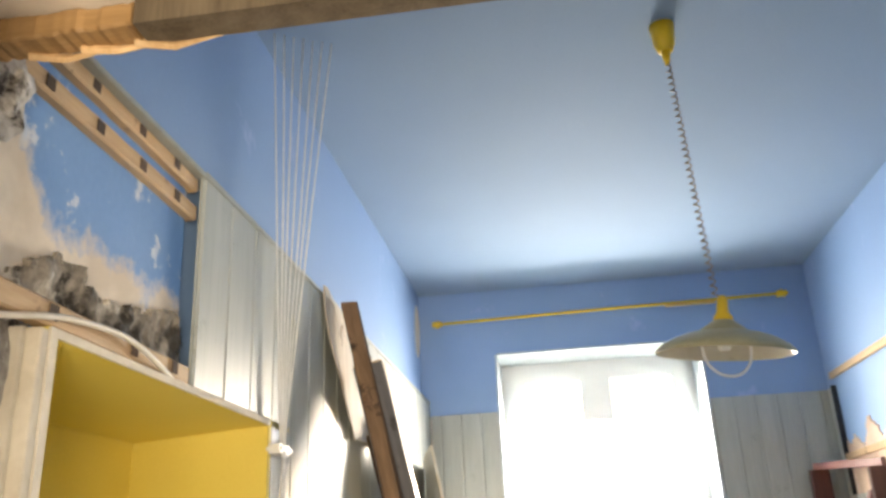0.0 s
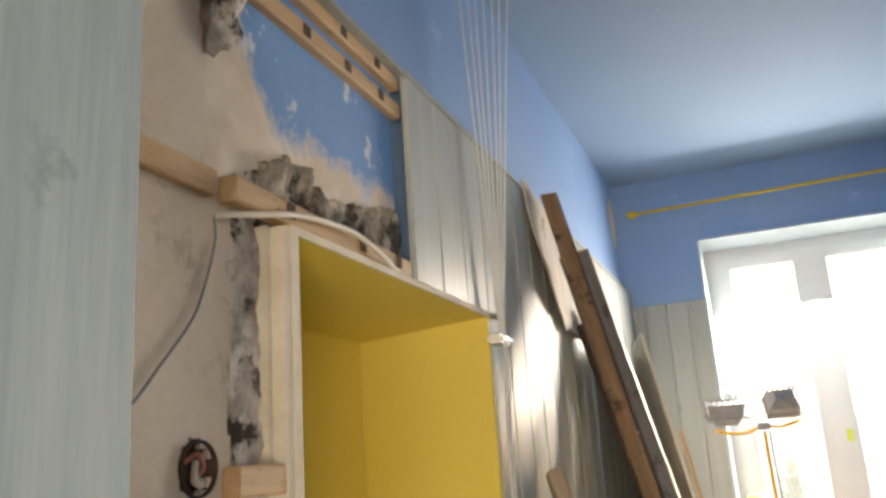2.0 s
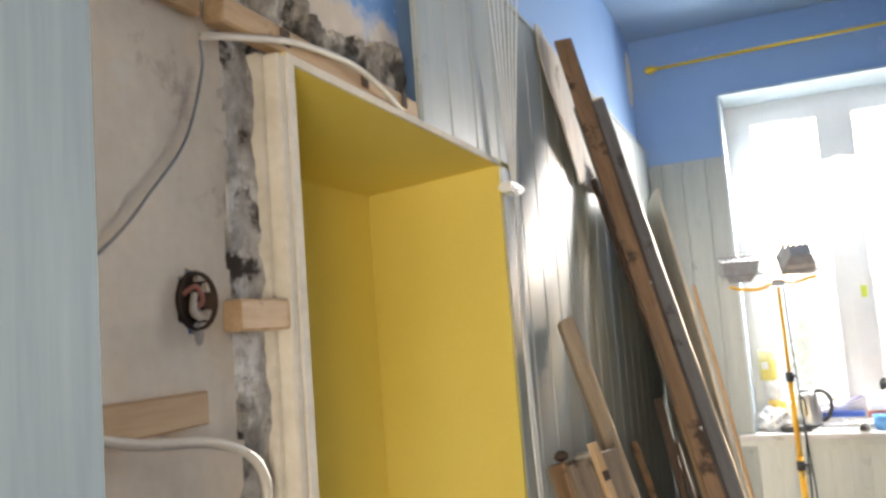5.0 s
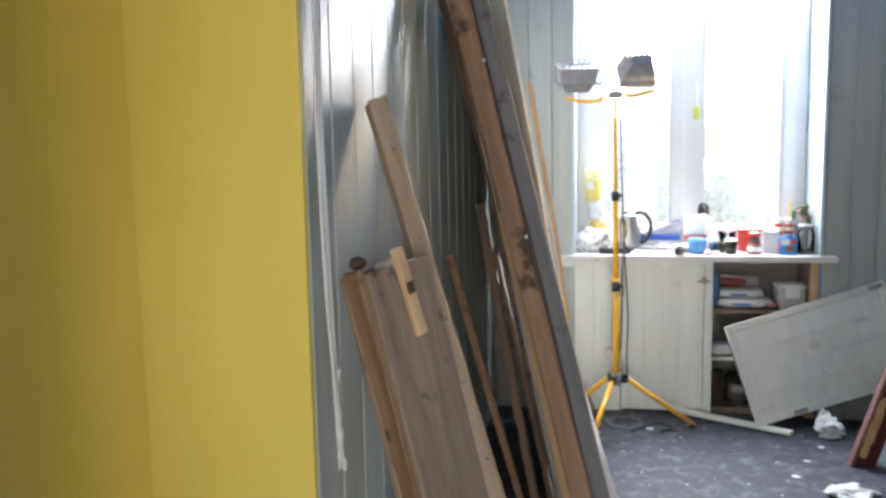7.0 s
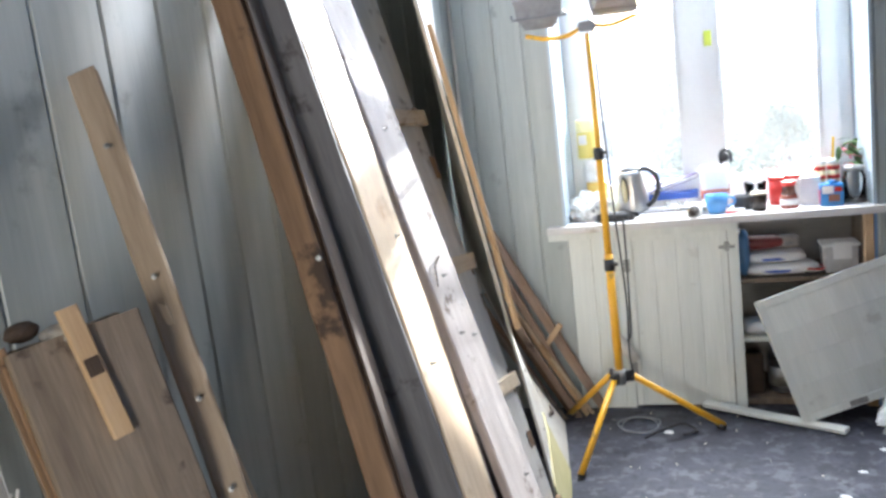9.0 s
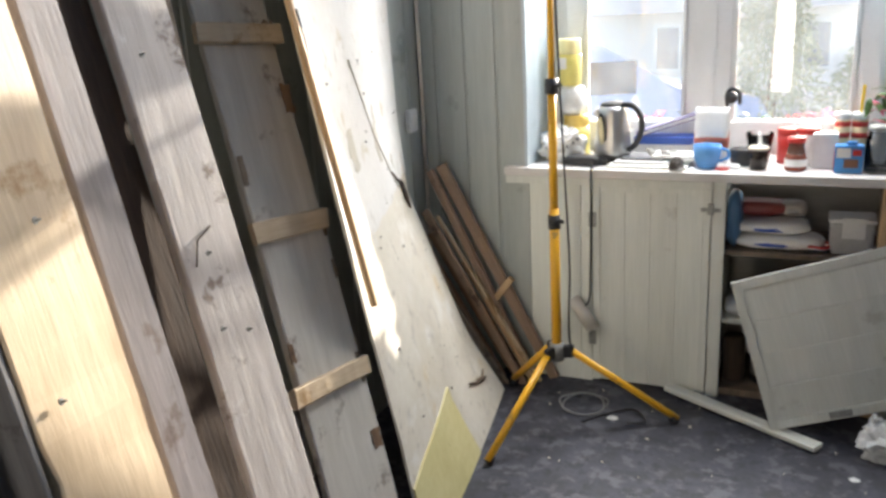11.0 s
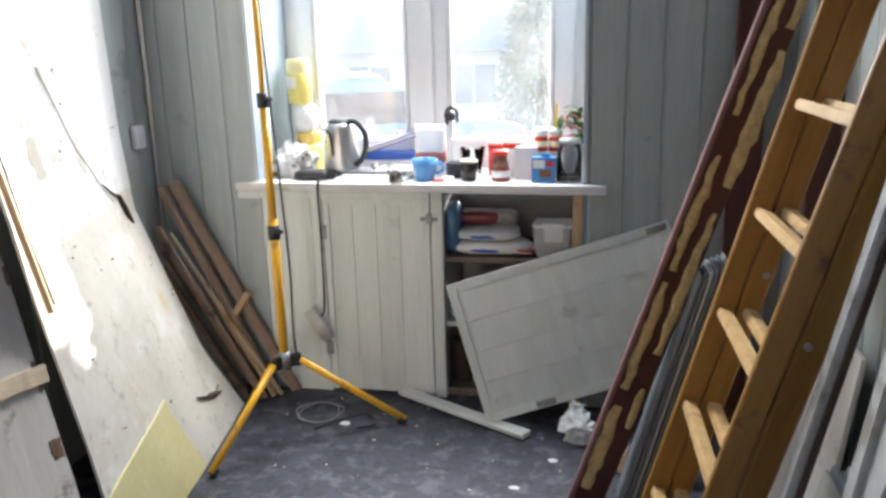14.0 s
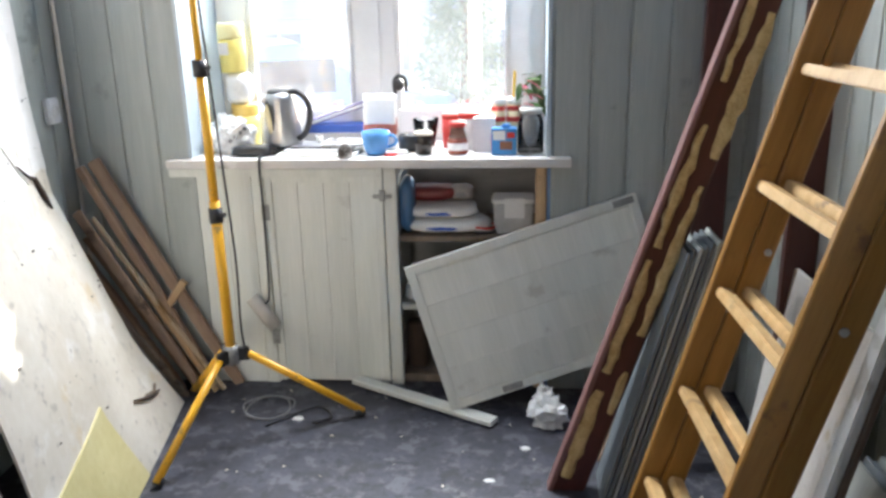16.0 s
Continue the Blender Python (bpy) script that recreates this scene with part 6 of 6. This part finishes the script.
turned("clear_beaker", 1.04, 4.17, "empty clear plastic measuring beaker", "beaker", [("beaker", [(0.035, 0), (0.05, 0.11), (0.052, 0.115), (0.05, 0.115), (0.033, 0.004), (0.001, 0.004)], CLEAR, "")])
turned("black_pot", 0.985, 4.13, "low round black plastic pot", "pot", [("pot", [(0.035, 0), (0.045, 0.01), (0.048, 0.06), (0.044, 0.062), (0.04, 0.02), (0.001, 0.02)], BLACK, "")])
turned("red_jar", 1.17, 4.06, "glass jar of red-brown paste", "jar", [("jar_body", [(0.033, 0), (0.037, 0.005), (0.037, 0.045), (0.032, 0.06)], plain("red_brown_paste", (0.30, 0.08, 0.05), 0.2), ""), ("neck", [(0.032, 0.06), (0.026, 0.085), (0.026, 0.10)], plain("dark_jar_neck", (0.16, 0.07, 0.05), 0.2), ""), ("label", [(0.0375, 0.016), (0.0382, 0.018), (0.0382, 0.040), (0.0375, 0.042)], PAPER, "pale printed label"), ("lid", [(0.029, 0.10), (0.031, 0.104), (0.030, 0.118), (0.001, 0.119)], plain("bright_red", (0.62, 0.04, 0.03)), "bright red lid")])
turned("coffee_tin", 1.142, 4.20, "red tin with red plastic lid", "tin", [("tin_body", [(0.042, 0), (0.042, 0.11)], RED, ""), ("lid", [(0.044, 0.11), (0.044, 0.128), (0.04, 0.13), (0.001, 0.129)], plain("bright_red", (0.62, 0.04, 0.03)), "")])
turned("coffee_tin", 1.205, 4.17, "white tin with bright red lid", "tin", [("tin_body", [(0.040, 0), (0.040, 0.115)], PAPER, ""), ("lid", [(0.042, 0.115), (0.042, 0.135), (0.038, 0.137), (0.001, 0.136)], plain("bright_red", (0.62, 0.04, 0.03)), "bright red lid")])
ml = thing("white_carton", (1.255, 4.12, SZ), "plain white upright paper carton", "carton")
part("box", boxes(((1.222, 4.09, SZ), (1.305, 4.16, SZ + 0.125)), bevel=0.003), PAPER, ml)
bb = thing("coffee_box", (1.335, 4.045, SZ), "blue coffee carton with a brown picture", "carton")
part("box", boxes(((1.295, 4.02, SZ), (1.385, 4.08, SZ + 0.095)), bevel=0.002), plain("sky_blue_card", (0.05, 0.24, 0.55), 0.4), bb)
part("white_panel", boxes(((1.30, 4.0168, SZ + 0.055), (1.345, 4.0192, SZ + 0.088)), bevel=0.0005), PAPER, bb, "white printed panel")
part("red_flash", boxes(((1.35, 4.0168, SZ + 0.062), (1.378, 4.0192, SZ + 0.082)), bevel=0.0005), RED, bb, "red printed flash")
part("top_flap", boxes(((1.33, 4.03, SZ + 0.0955), (1.365, 4.065, SZ + 0.108)), bevel=0.004), plain("sky_blue_card", (0.05, 0.24, 0.55), 0.4), bb)
part("picture", boxes(((1.325, 4.0175, SZ + 0.02), (1.37, 4.0192, SZ + 0.05)), bevel=0.0005), plain("brown_picture", (0.20, 0.09, 0.05), 0.5), bb, "brown printed picture")
part("side_print", boxes(((1.2925, 4.03, SZ + 0.01), (1.2943, 4.07, SZ + 0.07))), PINK, bb)
gj = thing("glass_jar", (1.435, 4.06, SZ), "empty glass jar with steel lid", "jar")
part("jar_body", lathe([(0.043, 0), (0.047, 0.006), (0.047, 0.11), (0.038, 0.135), (0.038, 0.15), (0.035, 0.15), (0.035, 0.134), (0.044, 0.108), (0.044, 0.008), (0.001, 0.008)], 28), CLEAR, gj, "", pose(1.435, 4.06, SZ), True)
part("lid", lathe([(0.041, 0.145), (0.042, 0.15), (0.041, 0.163), (0.001, 0.164)], 28), ZINC, gj, "", pose(1.435, 4.06, SZ), True)
STRIPE = plain("cream_label", (0.66, 0.55, 0.35), 0.4)
for k, x in enumerate((1.315, 1.372)):
    t = turned("spice_tin", x, 4.19, "striped tube tin with white cap", "tin", [("tin_body", [(0.026, 0), (0.026, 0.165)], STRIPE, ""), ("cap", [(0.027, 0.166), (0.027, 0.188), (0.001, 0.189)], PAPER, "")])
    for z, mt in ((0.05, plain("olive_band", (0.35, 0.33, 0.08))), (0.10, RED), (0.14, RED)):
        part("band", lathe([(0.0262, z), (0.0272, z), (0.0272, z + 0.018), (0.0262, z + 0.018)], 20, cap=False), mt, t, "", pose(x, 4.19, SZ), True)
    if k:
        part("straw", tube([(x, 4.19, SZ + 0.185), (x + 0.004, 4.185, SZ + 0.285)], 0.0055, 8), YPLASTIC, t, "yellow straw nozzle")
pot = thing("flower_pot", (1.44, 4.20, SZ), "dark jar of drooping leaves and pink flowers", "flowers")
part("jar", lathe([(0.035, 0), (0.038, 0.005), (0.038, 0.15), (0.034, 0.155)], 20), GREYPL, pot, "", pose(1.44, 4.19, SZ), True)
rng = random.Random(3)
for k in range(26):
    a, r, h = rng.uniform(0, 6.28), rng.uniform(0.02, 0.05), rng.uniform(0.16, 0.27)
    c = Vector((1.43 + r * math.cos(a), 4.185 + r * math.sin(a), SZ + h))
    bm = ruffled(2, 3, lambda u, v: Vector(((u - 0.5) * 0.026 * math.sin(math.pi * (0.12 + 0.8 * v)), v * 0.055, -0.03 * v * v + 0.004 * math.sin(6 * u))), (0, 0, -0.001))
    part("leaf", bm, LEAF if k % 6 else PINK, pot, "", Matrix.Translation(c) @ Euler((rng.uniform(-1, .6), rng.uniform(-.5, .5), a)).to_matrix().to_4x4())
gh = thing("headphone", (0.90, 4.25, SZ), "dark headset hung on the window handle side", "headset")
part("cup", lathe([(0.02, 0), (0.024, 0.008), (0.02, 0.015), (0.001, 0.016)], 18), BLACK, gh, "", pose(0.915, 4.328, SZ + 0.225, 80, 0, 20), True)
part("band", tube(curve_pts([(0.905, 4.330, SZ + 0.19), (0.900, 4.330, SZ + 0.235), (0.918, 4.330, SZ + 0.26), (0.945, 4.330, SZ + 0.245), (0.948, 4.330, SZ + 0.20)]), 0.008, 8), BLACK, gh, "", smooth=True)

# ---- outside ----
GRASS = mat("pale_yard", (0.42, 0.41, 0.39), (0.58, 0.57, 0.54), scale=2, rough=0.9, bump=0.3)
structure("ground", boxes(((-60, 4.76, -0.50), (60, 90, -0.35))), GRASS, "pale yard outside the window")
HOUSE = mat("pale_render", (0.72, 0.71, 0.70), (0.80, 0.79, 0.78), scale=1.2, rough=0.85, bump=0.2)
ROOF = mat("grey_roof", (0.44, 0.44, 0.46), (0.54, 0.54, 0.56), scale=3, rough=0.7, bump=0.3)
shed = thing("house", (-4.0, 16, -0.35), "pale rendered house across the yard", "house")
part("wall", boxes(((-9, 17, -0.35), (2.2, 23, 1.3))), HOUSE, shed)
bm = bmesh.new()
vs = [bm.verts.new(p) for p in ((-9.4, 16.5, 1.2), (2.6, 16.5, 1.2), (2.6, 23.5, 1.2), (-9.4, 23.5, 1.2), (-9.4, 20, 2.2), (2.6, 20, 2.2))]
for f in ((0, 1, 5, 4), (2, 3, 4, 5), (0, 4, 3), (1, 2, 5), (0, 3, 2, 1)):
    bm.faces.new([vs[k] for k in f])
part("roof", bm, ROOF, shed)
for k in range(5):
    x = -8 + 2.1 * k
    w = part("window", boxes(((x, 16.94, 0.1), (x + 1.0, 17.02, 1.0)), bevel=0.01), PVC, shed)
    part("pane", boxes(((x + 0.08, 16.925, 0.18), (x + 0.47, 16.938, 0.92)), ((x + 0.53, 16.925, 0.18), (x + 0.92, 16.938, 0.92))), plain("dark_pane", (0.30, 0.31, 0.34), 0.1), w)
fen = thing("yard_fence", (3, 11, -0.35), "weathered wooden yard fence", "fence")
for k in range(40):
    part("slat", boxes(((2.0 + 0.16 * k, 11.0, -0.35), (2.13 + 0.16 * k, 11.03, 0.55 + 0.03 * math.sin(k * 2.4)))), OLD, fen)
part("rail", boxes(((2.0, 11.031, -0.4), (8.5, 11.07, -0.3)), ((2.0, 11.031, 0.2), (8.5, 11.07, 0.3))), OLD, fen)

# car with its side to the window
CARB = plain("blue_car_paint", (0.34, 0.44, 0.70), 0.12)
car = thing("parked_car", (-1.75, 8.8, -0.35), "blue car with glaring bonnet parked in the yard", "car")
prof = [(-2.0, 0.35), (-2.05, 0.75), (-1.9, 0.88), (-1.2, 1.0), (-0.55, 1.42), (0.55, 1.47), (1.25, 1.05), (1.95, 0.95), (2.1, 0.7), (2.05, 0.35)]
bm = bmesh.new()
sides = []
for y, s in ((-0.80, 0.97), (-0.74, 1.0), (0.74, 1.0), (0.80, 0.97)):
    sides.append([bm.verts.new((x * s, y * (1 - 0.16 * max(0, z - 0.95) / 0.5), z * (s if z > 0.5 else 1))) for x, z in prof])
for a, b in zip(sides, sides[1:]):
    for k in range(len(prof)):
        j = (k + 1) % len(prof)
        bm.faces.new((a[k], a[j], b[j], b[k]))
bm.faces.new(list(reversed(sides[0])))
bm.faces.new(sides[-1])
cm = pose(-1.35, 8.8, -0.35, 0, 0, 22)
body = part("body", bm, CARB, car, "", cm, True)
DARKG = plain("tinted_glass", (0.03, 0.035, 0.045), 0.05)
part("side_window", boxes(((-0.85, -0.775, 1.03), (-0.02, -0.755, 1.33)), bevel=0.008), DARKG, body, "", cm)
part("side_window", boxes(((0.04, -0.775, 1.03), (0.85, -0.755, 1.33)), bevel=0.008), DARKG, body, "", cm)
for x in (-1.3, 1.3):
    for y in (-0.72, 0.72):
        wh = part("wheel", lathe([(0.20, -0.10), (0.30, -0.10), (0.32, -0.07), (0.32, 0.07), (0.30, 0.10), (0.20, 0.10)], 24), BLACK, car, "", cm @ pose(x, y, 0.32, 90, 0, 0), True)
        part("rim", lathe([(0.001, -0.09), (0.195, -0.09), (0.195, 0.09), (0.001, 0.09)], 20), STEEL, wh, "", cm @ pose(x, y, 0.32, 90, 0, 0), True)

# conifer and flower bushes outside


def bush(name, at, h, r, count, seed, material, label, cone=True, leaf=0.14):
    t = thing(name, at, label, "tree" if cone else "bush")
    part("trunk", tube([at, Vector(at) + Vector((0.05, 0, h * 0.5)), Vector(at) + Vector((0, 0, h * 0.95))], [0.09 * r, 0.06 * r, 0.01], 8), BROWN, t)
    rng = random.Random(seed)
    bm = bmesh.new()
    for k in range(count):
        s = rng.random() ** 0.8
        rad = r * (1 - s * 0.9 if cone else math.sin(math.pi * (0.15 + 0.8 * s))) * rng.uniform(0.35, 1.08)
        a = rng.uniform(0, 6.283)
        c = Vector(at) + Vector((rad * math.cos(a), rad * math.sin(a), h * (0.08 + 0.92 * s)))
        e = Euler((rng.uniform(-.9, .9), rng.uniform(-.9, .9), a))
        l = leaf * rng.uniform(0.6, 1.3)
        q = [bm.verts.new(c + (e.to_matrix() @ Vector(p))) for p in ((0, 0, 0), (l * 0.6, l * 0.22, l * 0.1), (l * 1.2, 0, -l * 0.25), (l * 0.6, -l * 0.22, l * 0.1))]
        bm.faces.new(q)
    tagged(part("crown", bm, material, t), kind="stuff")


CONIFER = mat("conifer_green", (0.26, 0.30, 0.19), (0.42, 0.45, 0.32), scale=4, rough=0.7, bump=0.0)
bush("conifer", (0.78, 9.3, -0.35), 2.7, 0.62, 7000, 5, CONIFER, "grey-green conifer outside the window", leaf=0.075)
bush("conifer", (1.75, 10.2, -0.35), 1.45, 0.85, 4500, 6, CONIFER, "broad grey-green conifer in the yard", leaf=0.075)
for k, (x, mt) in enumerate(((0.50, PINK), (0.66, LEAF), (0.98, LEAF), (1.12, RED), (1.24, PINK))):
    bush("flower_bush", (x, 4.86, 0.62), 0.36, 0.09, 110, 20 + k, mt, "flowering plant in a window box", False, 0.05)
wbx = thing("window_box", (0.85, 4.86, 0.45), "long terracotta window box outside the glass", "planter")
part("trough", boxes(((0.30, 4.78, 0.46), (1.40, 4.95, 0.66)), bevel=0.01), plain("terracotta", (0.42, 0.17, 0.09), 0.8), wbx)
structure("window_ledge_outside", boxes(((0.12, 4.75, 0.38), (1.55, 5.0, 0.455))), HOUSE, "outer stone ledge")
